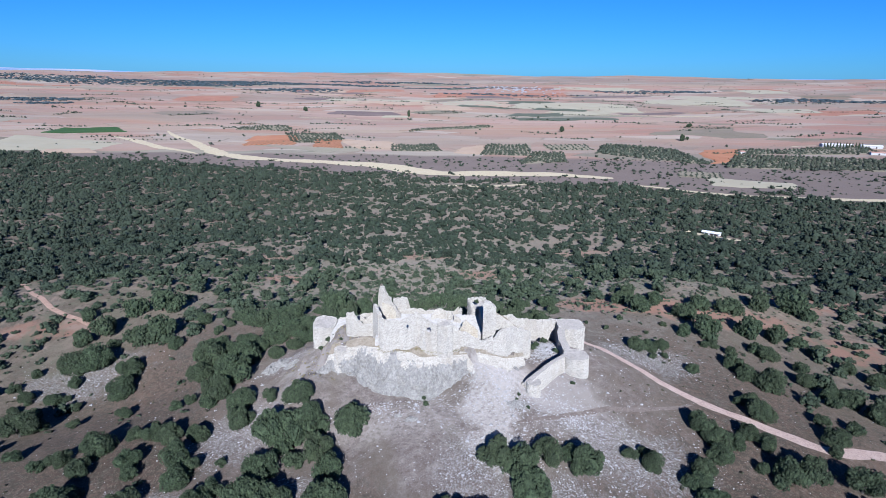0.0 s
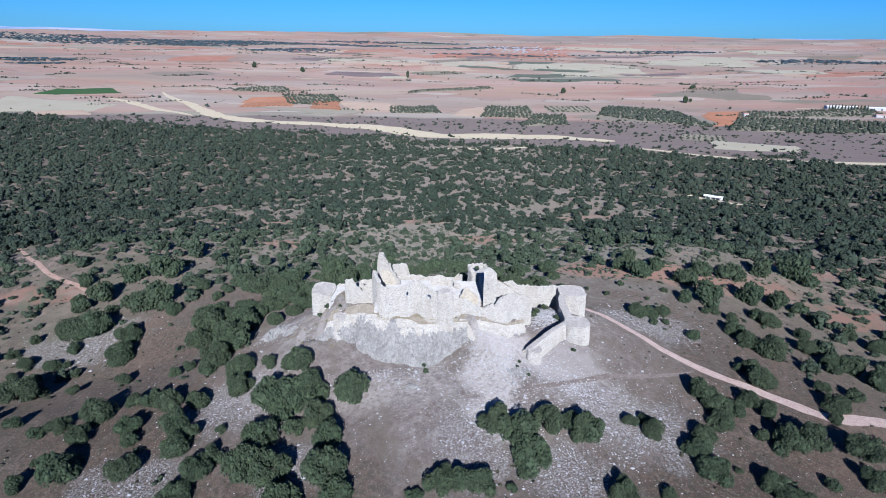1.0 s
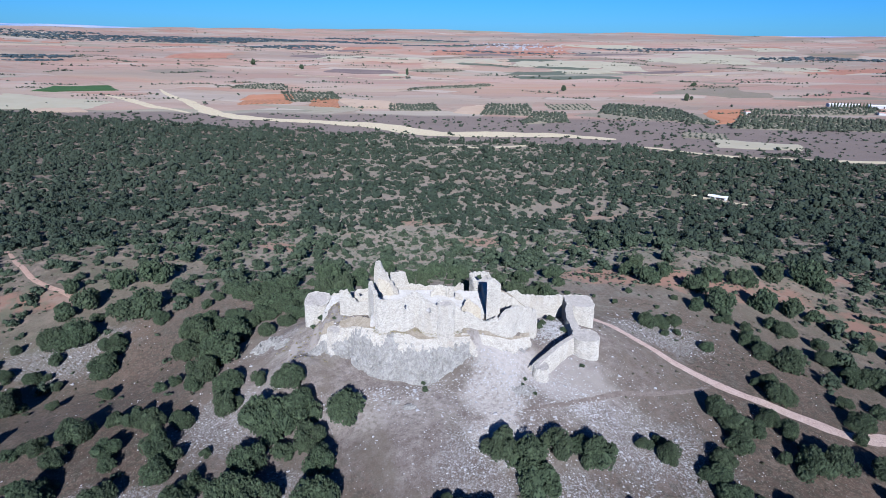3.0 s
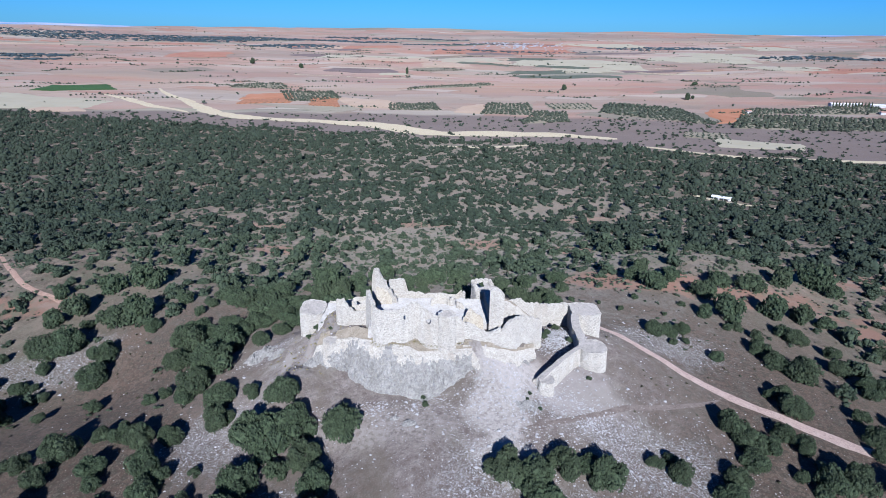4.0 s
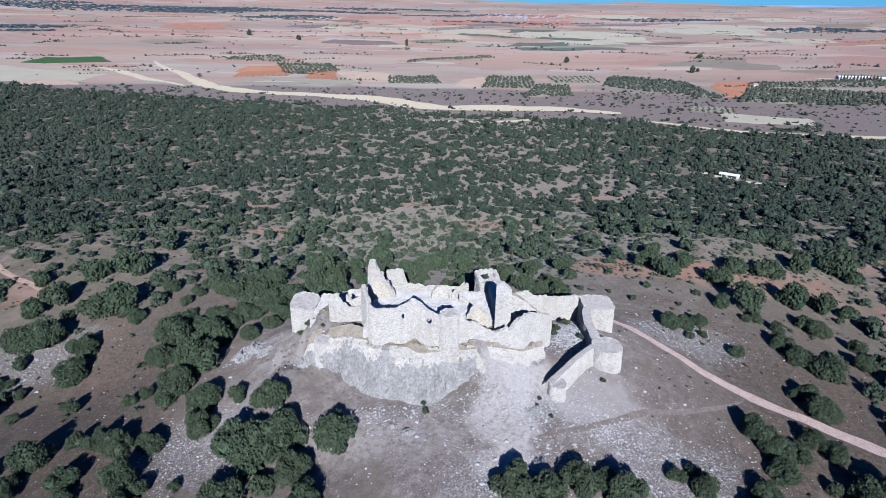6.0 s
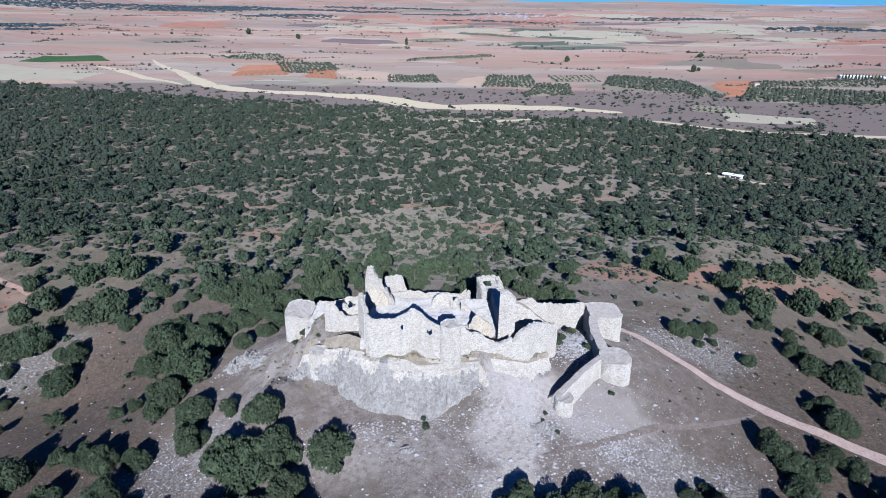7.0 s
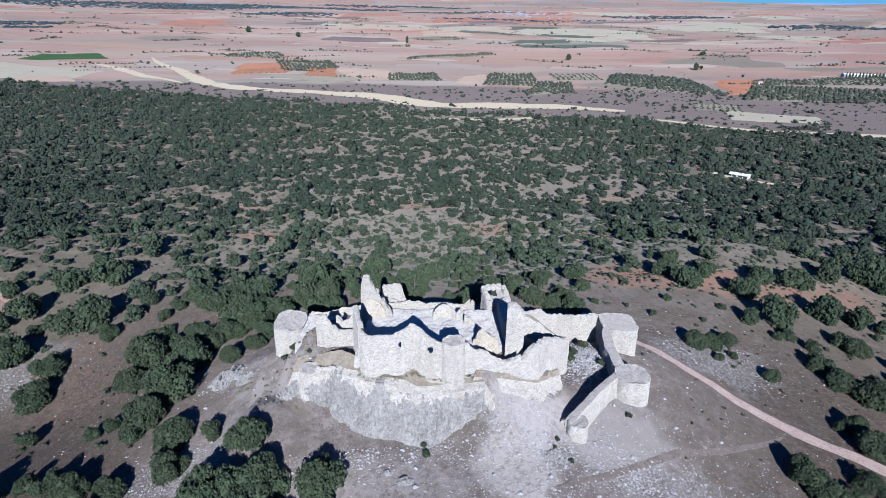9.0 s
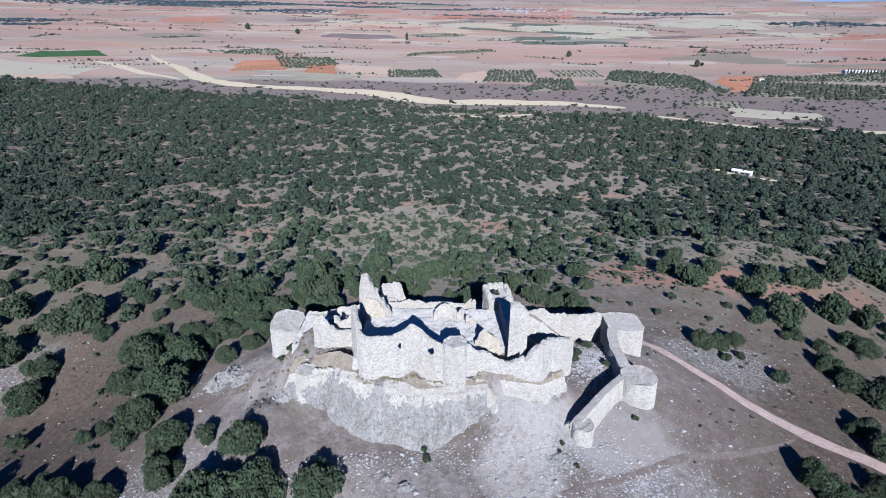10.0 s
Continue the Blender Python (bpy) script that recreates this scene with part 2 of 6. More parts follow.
def ground_material():
    m = Nodes("hill_and_plain_ground", 0.97, 0.48)
    x, y, z = m.xyz()
    e = m.math("SQRT", m.math("ADD", m.math("POWER", m.math("DIVIDE", x, 1.3), 2), m.math("POWER", m.math("SUBTRACT", y, 4), 2)))
    wobble = m.math("MULTIPLY", m.math("SUBTRACT", m.noise(0.045, 4, 0.6), 0.5), 34)
    near = m.math("ADD", e, wobble)
    # the hill's thin soil, dry grass and stones
    soil = m.ramp(m.noise(0.16, 4, 0.65), (0.36, (0.112, 0.078, 0.054)), (0.52, (0.163, 0.114, 0.080)), (0.72, (0.222, 0.165, 0.119)))
    soil = m.mix(m.ramp(m.noise(0.9, 3, 0.65), (0.47, 0.0), (0.57, 0.8)), soil, (0.095, 0.082, 0.055))
    red = m.ramp(m.noise(0.018, 4, 0.6), (0.56, 0.0), (0.68, 0.75))
    red = m.math("MULTIPLY", red, m.range(e, 45, 85))
    soil = m.mix(red, soil, (0.36, 0.195, 0.12))
    grassy = m.math("MULTIPLY", m.ramp(m.noise(0.03, 5, 0.65), (0.32, 0.25), (0.54, 0.9)), m.range(e, 50, 100))
    soil = m.mix(m.math("MULTIPLY", grassy, 0.7), soil, (0.262, 0.222, 0.150))
    tufts = m.ramp(m.noise(1.7, 5, 0.75), (0.54, 0.0), (0.66, 0.6))
    soil = m.mix(tufts, soil, (0.075, 0.066, 0.043))
    straw = m.ramp(m.noise(3.6, 2, 0.6, m.place((1, 1, 1), 1.0)), (0.56, 0.0), (0.68, 0.35))
    soil = m.mix(straw, soil, (0.50, 0.43, 0.335))
    soil = m.mix(m.ramp(m.noise(1.5, 2, 0.6, m.place((1, 1, 1), 0.6)), (0.56, 0.0), (0.66, 0.3)), soil, (0.40, 0.33, 0.26))
    soil = m.mix(m.ramp(m.noise(6.0, 2, 0.6), (0.56, 0.0), (0.64, 0.4)), soil, (0.06, 0.052, 0.035))
    # bleached gravel round the walls
    gravel = m.ramp(m.noise(0.5, 4, 0.65), (0.36, (0.25, 0.197, 0.160)), (0.55, (0.365, 0.30, 0.248)), (0.72, (0.52, 0.45, 0.385)))
    gravel = m.mix(m.ramp(m.noise(1.6, 5, 0.75), (0.52, 0.0), (0.64, 0.6)), gravel, (0.135, 0.11, 0.085))
    gravel = m.mix(m.ramp(m.noise(3.8, 2, 0.6, m.place((1, 1, 1), 2.0)), (0.57, 0.0), (0.66, 0.55)), gravel, (0.56, 0.52, 0.47))
    gravel = m.mix(m.ramp(m.noise(7.0, 2, 0.6, m.place((1, 1, 1), 0.4)), (0.54, 0.0), (0.62, 0.5)), gravel, (0.12, 0.10, 0.078))
    gravel = m.mix(m.ramp(m.noise(0.11, 5, 0.6), (0.48, 0.0), (0.62, 0.55)), gravel, (0.27, 0.225, 0.16))
    c = m.mix(m.range(near, 46, 20), soil, gravel)
    ragged = m.math("MULTIPLY", m.math("SUBTRACT", m.noise(0.16, 6, 0.75), 0.5), 2.6)

    def spot(cx, cy, rx, ry, edge=0.35):
        dx, dy = m.math("DIVIDE", m.math("SUBTRACT", x, cx), rx), m.math("DIVIDE", m.math("SUBTRACT", y, cy), ry)
        d = m.math("SQRT", m.math("ADD", m.math("POWER", dx, 2), m.math("POWER", dy, 2)))
        return m.range(m.math("ADD", d, ragged), 1 + edge, 1 - edge)

    # stony patches, scree below the breach, and bare red clay
    stony = None
    for where in STONY:
        one = spot(*where)
        stony = one if stony is None else m.math("MAXIMUM", stony, one)
    speck = m.ramp(m.voronoi(4.2, "Distance"), (0.20, 1.0), (0.34, 0.0))
    fine = m.ramp(m.noise(3.0, 2, 0.6), (0.50, 0.0), (0.60, 1.0))
    c = m.mix(m.math("MULTIPLY", m.math("MULTIPLY", stony, 0.62), m.math("MAXIMUM", speck, fine)), c, (0.60, 0.575, 0.54))
    c = m.mix(m.math("MULTIPLY", m.math("MULTIPLY", spot(9.5, -10, 5.0, 12), 0.75), m.ramp(m.noise(1.4, 4, 0.75), (0.36, 0.35), (0.56, 1.0))), c, (0.84, 0.76, 0.65))
    c = m.mix(m.math("MULTIPLY", m.math("MULTIPLY", spot(-8, -13, 12, 4, 0.6), 0.5), m.ramp(m.noise(1.1, 4, 0.75), (0.40, 0.1), (0.56, 1.0))), c, (0.66, 0.59, 0.50))
    c = m.mix(m.math("MULTIPLY", m.math("MAXIMUM", spot(-30.5, 6.5, 1.0, 4.0), spot(-26.0, 7.0, 0.7, 5.0)), 0.6), c, (0.58, 0.50, 0.41))
    c = m.mix(m.math("MULTIPLY", m.math("MULTIPLY", spot(-27, 7, 9, 7, 0.6), 0.8), m.ramp(m.noise(0.7, 4, 0.7), (0.45, 0.0), (0.60, 1.0))), c, (0.47, 0.43, 0.37))
    c = m.mix(m.math("MULTIPLY", m.math("MULTIPLY", spot(14, -3.5, 6, 5, 0.5), 0.85), m.ramp(m.noise(1.2, 4, 0.75), (0.38, 0.3), (0.55, 1.0))), c, (0.82, 0.74, 0.64))
    c = m.mix(m.math("MULTIPLY", spot(22, -4, 11, 7, 0.6), 0.55), c, (0.66, 0.59, 0.51))
    pale = m.math("MULTIPLY", spot(10, 150, 80, 110, 0.6), 1.3)
    c = m.mix(m.math("MULTIPLY", m.math("MULTIPLY", pale, 0.5), m.ramp(m.noise(0.8, 7, 0.8), (0.35, 0.3), (0.6, 1.0))), c, (0.46, 0.415, 0.33))
    for where in ((62, 69, 20, 8), (90, 68, 26, 10), (127, 52, 16, 10), (-121, 58, 16, 5), (52, 78, 12, 8), (149, 104, 30, 12), (54, 130, 10, 9), (-61, 124, 16, 7), (22, 150, 16, 8), (-20, 183, 24, 8), (80, 229, 24, 9), (-90, 170, 22, 8)):
        c = m.mix(m.math("MULTIPLY", spot(*where), 0.8), c, (0.40, 0.225, 0.15))
    c = m.mix(m.math("MULTIPLY", spot(186, 302, 26, 12), 0.8), c, (0.38, 0.28, 0.205))
    woodland = m.math("MULTIPLY", m.math("MULTIPLY", m.range(e, 120, 230), 0.8), m.ramp(m.noise(0.05, 4, 0.65), (0.36, 0.15), (0.58, 0.85)))
    # under the thick wood either side the soil is darker
    to_sides = m.range(m.math("ABSOLUTE", m.math("SUBTRACT", x, 20)), 70, 190)
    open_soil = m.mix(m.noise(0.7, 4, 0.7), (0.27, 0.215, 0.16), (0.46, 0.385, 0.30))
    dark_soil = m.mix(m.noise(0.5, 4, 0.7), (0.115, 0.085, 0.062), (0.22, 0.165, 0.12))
    c = m.mix(woodland, c, m.mix(to_sides, open_soil, dark_soil))
    patchy = m.math("MULTIPLY", m.range(e, 60, 110), m.ramp(m.noise(0.22, 5, 0.75), (0.46, 0.0), (0.60, 0.8)))
    c = m.mix(patchy, c, m.mix(m.ramp(m.noise(0.07, 3, 0.6), (0.42, 0.0), (0.58, 1.0)), (0.20, 0.195, 0.12), (0.40, 0.30, 0.22)))
    # the plain's mosaic of fields
    at = m.place((0.42, 1.0, 1.0), 0.22)
    warp = m.put("ShaderNodeTexNoise", Scale=0.002, Detail=3)
    m.link(at, warp.inputs["Vector"])
    add = m.t.nodes.new("ShaderNodeVectorMath")
    add.operation = "MULTIPLY_ADD"
    m.link(warp.outputs["Color"], add.inputs[0])
    add.inputs[1].default_value = (160, 160, 0)
    m.link(at, add.inputs[2])
    cell = m.put("ShaderNodeSeparateColor")
    m.link(m.voronoi(0.0085, "Color", add.outputs[0], "MANHATTAN"), cell.inputs[0])
    big = m.put("ShaderNodeSeparateColor")
    m.link(m.voronoi(0.0023, "Color", add.outputs[0], "CHEBYCHEV"), big.inputs[0])
    pick = m.math("ADD", m.math("MULTIPLY", cell.outputs[0], 0.5), m.math("MULTIPLY", big.outputs[0], 0.5))
    fields = m.ramp(pick, (0.0, (0.56, 0.47, 0.34)), (0.22, (0.46, 0.32, 0.225)), (0.32, (0.58, 0.49, 0.375)), (0.40, (0.47, 0.285, 0.20)),
                    (0.47, (0.50, 0.39, 0.265)), (0.54, (0.44, 0.235, 0.155)), (0.60, (0.47, 0.33, 0.24)), (0.68, (0.48, 0.315, 0.225)), (0.75, (0.57, 0.49, 0.38)), (0.86, (0.36, 0.33, 0.22)), hard=False)
    belt = m.ramp(m.noise(0.0011, 4, 0.65, m.place((0.16, 1.0, 1.0), 0.08)), (0.50, 0.0), (0.56, 0.75))
    fields = m.mix(m.math("MULTIPLY", belt, m.ramp(cell.outputs[2], (0.25, 0.15), (0.5, 1.0))), fields, (0.50, 0.27, 0.20))
    fields = m.mix(m.ramp(cell.outputs[1], (0.90, 0.0), (0.93, 0.75)), fields, (0.19, 0.20, 0.13))
    fields = m.mix(m.ramp(m.noise(0.012, 6, 0.7), (0.40, 0.0), (0.75, 0.30)), fields, (0.50, 0.38, 0.31))
    streak = m.noise(0.004, 9, 0.8, m.place((0.25, 1.0, 1.0), 0.1))
    fields = m.mix(m.ramp(streak, (0.50, 0.0), (0.62, 0.45)), fields, (0.58, 0.485, 0.37))
    band = m.noise(0.006, 5, 0.7, m.place((0.12, 1.0, 1.0), 0.05))
    fields = m.mix(m.ramp(band, (0.52, 0.0), (0.62, 0.5)), fields, (0.52, 0.26, 0.17))
    fields = m.mix(m.ramp(m.noise(0.0025, 9, 0.8, m.place((0.3, 1.0, 1.0), -0.1)), (0.55, 0.0), (0.66, 0.55)), fields, (0.50, 0.25, 0.165))
    edge = m.voronoi(0.0085, "Distance", add.outputs[0], "MANHATTAN", "F2")
    margin = m.math("SUBTRACT", edge, m.voronoi(0.0085, "Distance", add.outputs[0], "MANHATTAN"))
    fields = m.mix(m.ramp(margin, (0.0, 0.7), (0.03, 0.0)), fields, (0.22, 0.185, 0.125))
    lean = m.math("ADD", m.math("MULTIPLY", m.math("MAXIMUM", x, 0.0), 0.25), m.math("MULTIPLY", m.math("MINIMUM", x, 0.0), 0.36))
    far = m.math("ADD", m.math("ADD", y, lean), m.math("MULTIPLY", wobble, 3))
    heath = m.mix(m.noise(0.02, 6, 0.7), (0.20, 0.155, 0.125), (0.30, 0.235, 0.19))
    fields = m.mix(m.ramp(m.noise(0.0016, 6, 0.7, m.place((0.25, 1.0, 1.0), 0.12)), (0.46, 0.0), (0.60, 0.7)), fields, (0.335, 0.265, 0.205))
    # distance haze painted in: far fields mix towards a cool grey-green
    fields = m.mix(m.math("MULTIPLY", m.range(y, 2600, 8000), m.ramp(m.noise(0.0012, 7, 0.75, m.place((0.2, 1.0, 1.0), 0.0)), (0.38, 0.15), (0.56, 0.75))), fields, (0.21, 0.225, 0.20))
    c = m.mix(m.range(far, 640, 700), c, heath)
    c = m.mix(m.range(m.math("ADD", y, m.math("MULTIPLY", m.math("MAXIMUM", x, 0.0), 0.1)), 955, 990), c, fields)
    back = m.range(m.math("MULTIPLY", y, -1), 700, 800)
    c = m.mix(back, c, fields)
    return m.finish(c, m.noise(1.3, 8, 0.75), 0.25, 0.7)


GROUND = ground_material()


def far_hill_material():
    m = Nodes("haze_blue_hills", 0.97)
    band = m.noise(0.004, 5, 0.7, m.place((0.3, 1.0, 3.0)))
    # the blue of distance haze is put into the base colour
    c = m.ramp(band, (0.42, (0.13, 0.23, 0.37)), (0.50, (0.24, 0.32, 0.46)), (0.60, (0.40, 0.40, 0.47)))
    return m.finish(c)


FAR_HILL = far_hill_material()


def leaf_material(name, dark, light):
    m = Nodes(name, 0.75, 0.73)
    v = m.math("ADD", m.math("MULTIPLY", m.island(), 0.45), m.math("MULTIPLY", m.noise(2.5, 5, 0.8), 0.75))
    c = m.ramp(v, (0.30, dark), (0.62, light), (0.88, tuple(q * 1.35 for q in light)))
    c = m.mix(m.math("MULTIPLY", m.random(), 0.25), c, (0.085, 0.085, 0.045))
    # shaded gaps among the leaves, painted as random dark patches of colour
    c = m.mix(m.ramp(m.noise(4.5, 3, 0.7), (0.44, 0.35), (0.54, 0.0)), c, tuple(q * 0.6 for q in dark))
    return m.finish(c, m.noise(6.0, 6, 0.85), 0.3, 1.0)


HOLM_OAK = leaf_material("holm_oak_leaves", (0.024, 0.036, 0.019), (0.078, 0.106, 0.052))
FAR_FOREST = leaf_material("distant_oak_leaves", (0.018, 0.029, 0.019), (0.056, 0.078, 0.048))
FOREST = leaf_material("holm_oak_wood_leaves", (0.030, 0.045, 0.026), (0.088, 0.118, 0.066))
# far woods: bluish distance haze painted into the leaf colour
HAZE_WOOD = leaf_material("haze_blue_wood_leaves", (0.032, 0.052, 0.062), (0.062, 0.088, 0.100))
SCRUB = leaf_material("dry_scrub_leaves", (0.06, 0.06, 0.035), (0.14, 0.13, 0.075))
OLIVE = leaf_material("olive_leaves", (0.05, 0.06, 0.04), (0.10, 0.115, 0.075))
STRAW = leaf_material("dry_straw_grass", (0.24, 0.20, 0.09), (0.40, 0.34, 0.17))
BARK = earth_material("grey_bark", (0.10, 0.085, 0.07), (0.17, 0.15, 0.125))


def plain_material(name, colour, rough=0.8, spread=0.25):
    m = Nodes(name, rough)
    c = m.ramp(m.noise(0.8, 6, 0.7), (0.3, tuple(v * (1 - spread) for v in colour)), (0.7, tuple(min(1, v * (1 + spread * 0.5)) for v in colour)))
    return m.finish(c, m.noise(6, 4, 0.7), 0.02, 0.4)


def field_material(name, a, b, turn, pitch=None, row=None):
    """A ploughed or planted field: soft patches, and rows where it has them."""
    m = Nodes(name, 0.97, 0.45)
    c = m.ramp(m.noise(0.02, 6, 0.7), (0.3, a), (0.7, b))
    if row:
        w = m.put("ShaderNodeTexWave", Scale=1 / pitch / 3.0, Distortion=1.0)
        m.link(m.place((1, 1, 1), turn), w.inputs["Vector"])
        c = m.mix(m.ramp(w.outputs["Fac"], (0.55, 0.0), (0.8, 0.6)), c, row)
    return m.finish(c)


# ---- building helpers ----
def mesh_object(name, verts, faces, material, parent=None, label="", smoothed=False):
    me = bpy.data.meshes.new(name)
    me.from_pydata([tuple(v) for v in verts], [], [tuple(f) for f in faces])
    me.update()
    if smoothed:
        me.polygons.foreach_set("use_smooth", [True] * len(me.polygons))
    for one in material if isinstance(material, (list, tuple)) else (material,):
        me.materials.append(one)
    ob = new(name, me)
    if parent is not None:
        ob.parent = parent
    if label:
        tagged(ob, label)
    return ob


def part(name, bm, material, parent, label=""):
    me = bpy.data.meshes.new(name)
    bm.to_mesh(me)
    bm.free()
    me.materials.append(material)
    ob = new(name, me)
    ob.parent = parent
    if label:
        tagged(ob, label)
    return ob


def rough(v, size, seed):
    """Fractal unevenness at a place, about -1 to 1."""
    return noise.fractal(Vector((v[0] / size + seed * 7.3, v[1] / size - seed * 3.9, v[2] / size + seed)), 0.8, 2.1, 4)


def triangles_object(name, verts, tris, material, parent=None):
    """A large joined mesh from arrays."""
    me = bpy.data.meshes.new(name)
    verts, tris = np.asarray(verts, np.float32), np.asarray(tris, np.int32)
    me.vertices.add(len(verts))
    me.vertices.foreach_set("co", verts.ravel())
    me.loops.add(tris.size)
    me.loops.foreach_set("vertex_index", tris.ravel())
    me.polygons.add(len(tris))
    me.polygons.foreach_set("loop_start", np.arange(0, tris.size, 3, dtype=np.int32))
    me.polygons.foreach_set("loop_total", np.full(len(tris), 3, np.int32))
    me.update(calc_edges=True)
    me.validate()
    me.materials.append(material)
    ob = new(name, me)
    if parent is not None:
        ob.parent = parent
    return ob


# ---- ground ----
def make_ground():
    turns = 540
    radii = np.concatenate([np.arange(0.6, 60, 0.6), 60 * (4950 / 60) ** (np.linspace(0, 1, 150))])
    a = np.linspace(0, 2 * math.pi, turns, endpoint=False)
    x = np.concatenate([[0.0], (radii[:, None] * np.cos(a)).ravel()])
    y = np.concatenate([[5.0], 5 + (radii[:, None] * np.sin(a)).ravel()])
    verts = np.stack([x, y, ground_z(x, y)], 1)
    i = np.arange(len(radii) - 1)[:, None] * turns + 1
    k = np.arange(turns)[None]
    n = (k + 1) % turns
    p, q, r, s = (i + k).ravel(), (i + n).ravel(), (i + turns + n).ravel(), (i + turns + k).ravel()
    fan = np.stack([np.zeros(turns, int), 1 + k[0], 1 + n[0]], 1)
    tris = np.concatenate([fan, np.stack([p, s, r], 1), np.stack([p, r, q], 1)])
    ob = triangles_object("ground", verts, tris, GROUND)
    ob.data.polygons.foreach_set("use_smooth", [True] * len(ob.data.polygons))
    return tagged(ob, "dry stony hill falling to a wide plain of reddish fields", "ground", kind="structure")


make_ground()


def far_hills():
    """Low wooded hills along the skyline, with blue distance haze painted into their colour."""
    turns, steps = 360, 10
    verts, faces = [], []
    for k in range(turns):
        a = 2 * math.pi * k / turns
        for j in range(steps):
            u = j / (steps - 1)
            r = 4960 + 2600 * u
            x, y = r * math.cos(a), 5 + r * math.sin(a)
            top = 84 + 14 * float(waves(x, y, 1900, 41)) + 8 * float(waves(x, y, 620, 43)) - 14 * math.cos(a)
            verts.append((x, y, 12 + (top - 12) * u))
    for k in range(turns):
        for j in range(steps - 1):
            p, q = k * steps + j, (k + 1) % turns * steps + j
            faces.append((p, q, q + 1, p + 1))
    return tagged(mesh_object("backdrop", verts, faces, FAR_HILL, smoothed=True), "low hills along the far horizon, painted haze-blue", "hills", kind="structure")


far_hills()


def ribbon(name, points, widths, material, label, lift=0.12, step=2.0, category="path"):
    """A strip that lies on the ground along a line of points, with wavering edges."""
    pts = [Vector((p[0], p[1], 0)) for p in points]
    line, wide = [], []
    for k in range(len(pts) - 1):
        p0, p1, p2, p3 = pts[max(k - 1, 0)], pts[k], pts[k + 1], pts[min(k + 2, len(pts) - 1)]
        count = max(2, int((p2 - p1).length / step))
        for j in range(count):
            u = j / count
            line.append(0.5 * (2 * p1 + (p2 - p0) * u + (2 * p0 - 5 * p1 + 4 * p2 - p3) * u * u + (3 * p1 - p0 - 3 * p2 + p3) * u ** 3))
            wide.append(widths[k] * (1 - u) + widths[k + 1] * u)
    line.append(pts[-1]), wide.append(widths[-1])
    verts, faces, across = [], [], 6
    for k, p in enumerate(line):
        d = (line[min(k + 1, len(line) - 1)] - line[max(k - 1, 0)]).normalized()
        side = Vector((d.y, -d.x, 0))
        for j in range(across + 1):
            u = j / across - 0.5
            w = wide[k] * (1 + 0.25 * rough(p + side * u * 9, wide[k] * 1.5, 3 + j))
            v = p + side * u * w
            edge = 0.0 if 0 < j < across else -0.25
            verts.append((v.x, v.y, gz(v.x, v.y) + lift * (1 + edge * 2)))
    for k in range(len(line) - 1):
        for j in range(across):
            a = k * (across + 1) + j
            faces.append((a, a + 1, a + across + 2, a + across + 1))
    ob = mesh_object(name, verts, faces, material, smoothed=True)
    return tagged(ob, label, category, kind="structure")


ribbon("dirt_path", [(30, 44), (33.6, 35), (36.7, 27.7), (39.3, 24.2), (42.7, 18.8), (46.6, 15.4), (49.8, 11.8), (54.7, 8.2), (59.5, 5.1), (64.5, 2.6), (69.0, -0.2), (73.4, -2.4), (77.9, -4.9), (83.5, -5.5), (89.9, -5.0), (120, -8), (150, -20)],
       [1.2, 1.8, 2.2, 2.3, 2.4, 2.5, 2.7, 2.8, 2.9, 3.0, 3.1, 3.2, 3.2, 3.2, 3.2, 3.2, 3.2], PATH_EARTH, "reddish dirt track winding up beside the castle", 0.07, 0.8)
ribbon("riverbed", [(-675, 1362), (-602, 1241), (-512, 1125), (-416, 986), (-348, 917), (-260, 873), (-166, 856), (-80, 798), (-31, 745), (0, 728), (52, 739), (130, 731), (185, 722), (235, 712)],
       [4, 12, 22, 34, 36, 34, 40, 50, 52, 56, 56, 50, 38, 12], TRACK_SAND, "pale dry sandy riverbed along the foot of the wood", 0.5, 8, "riverbed")
ribbon("sandy_track", [(-728, 1222), (-635, 1143), (-550, 1046), (-490, 1000), (-443, 964)], [10, 22, 20, 14, 6], TRACK_SAND, "pale sandy hollow beside the riverbed", 0.5, 8, "track")
ribbon("sandy_track", [(182, 323), (186, 313), (192, 300), (205, 288), (228, 278)], [4, 7, 8, 7, 3], TRACK_SAND, "bare sandy yard round the farm shed", 0.2, 3, "track")
ribbon("sandy_track", [(-16, 597), (36, 590), (90, 618), (130, 640)], [7, 14, 14, 5], TRACK_SAND, "pale sandy bank among dark oaks", 0.4, 6, "track")
ribbon("sandy_track", [(230, 640), (307, 590), (360, 560), (424, 557), (502, 567), (600, 560), (760, 590)], [8, 13, 15, 15, 17, 17, 14], TRACK_SAND, "pale sandy bank among dark oaks", 0.4, 8, "track")


# ---- castle ----
def stations(points, step):
    """Points (x, y, top) along a line, at even steps."""
    out = []
    for a, b in zip(points, points[1:]):
        n = max(1, int(math.hypot(b[0] - a[0], b[1] - a[1]) / step))
        out += [tuple(a[k] + (b[k] - a[k]) * j / n for k in range(len(a))) for j in range(n)]
    return out + [tuple(points[-1])]


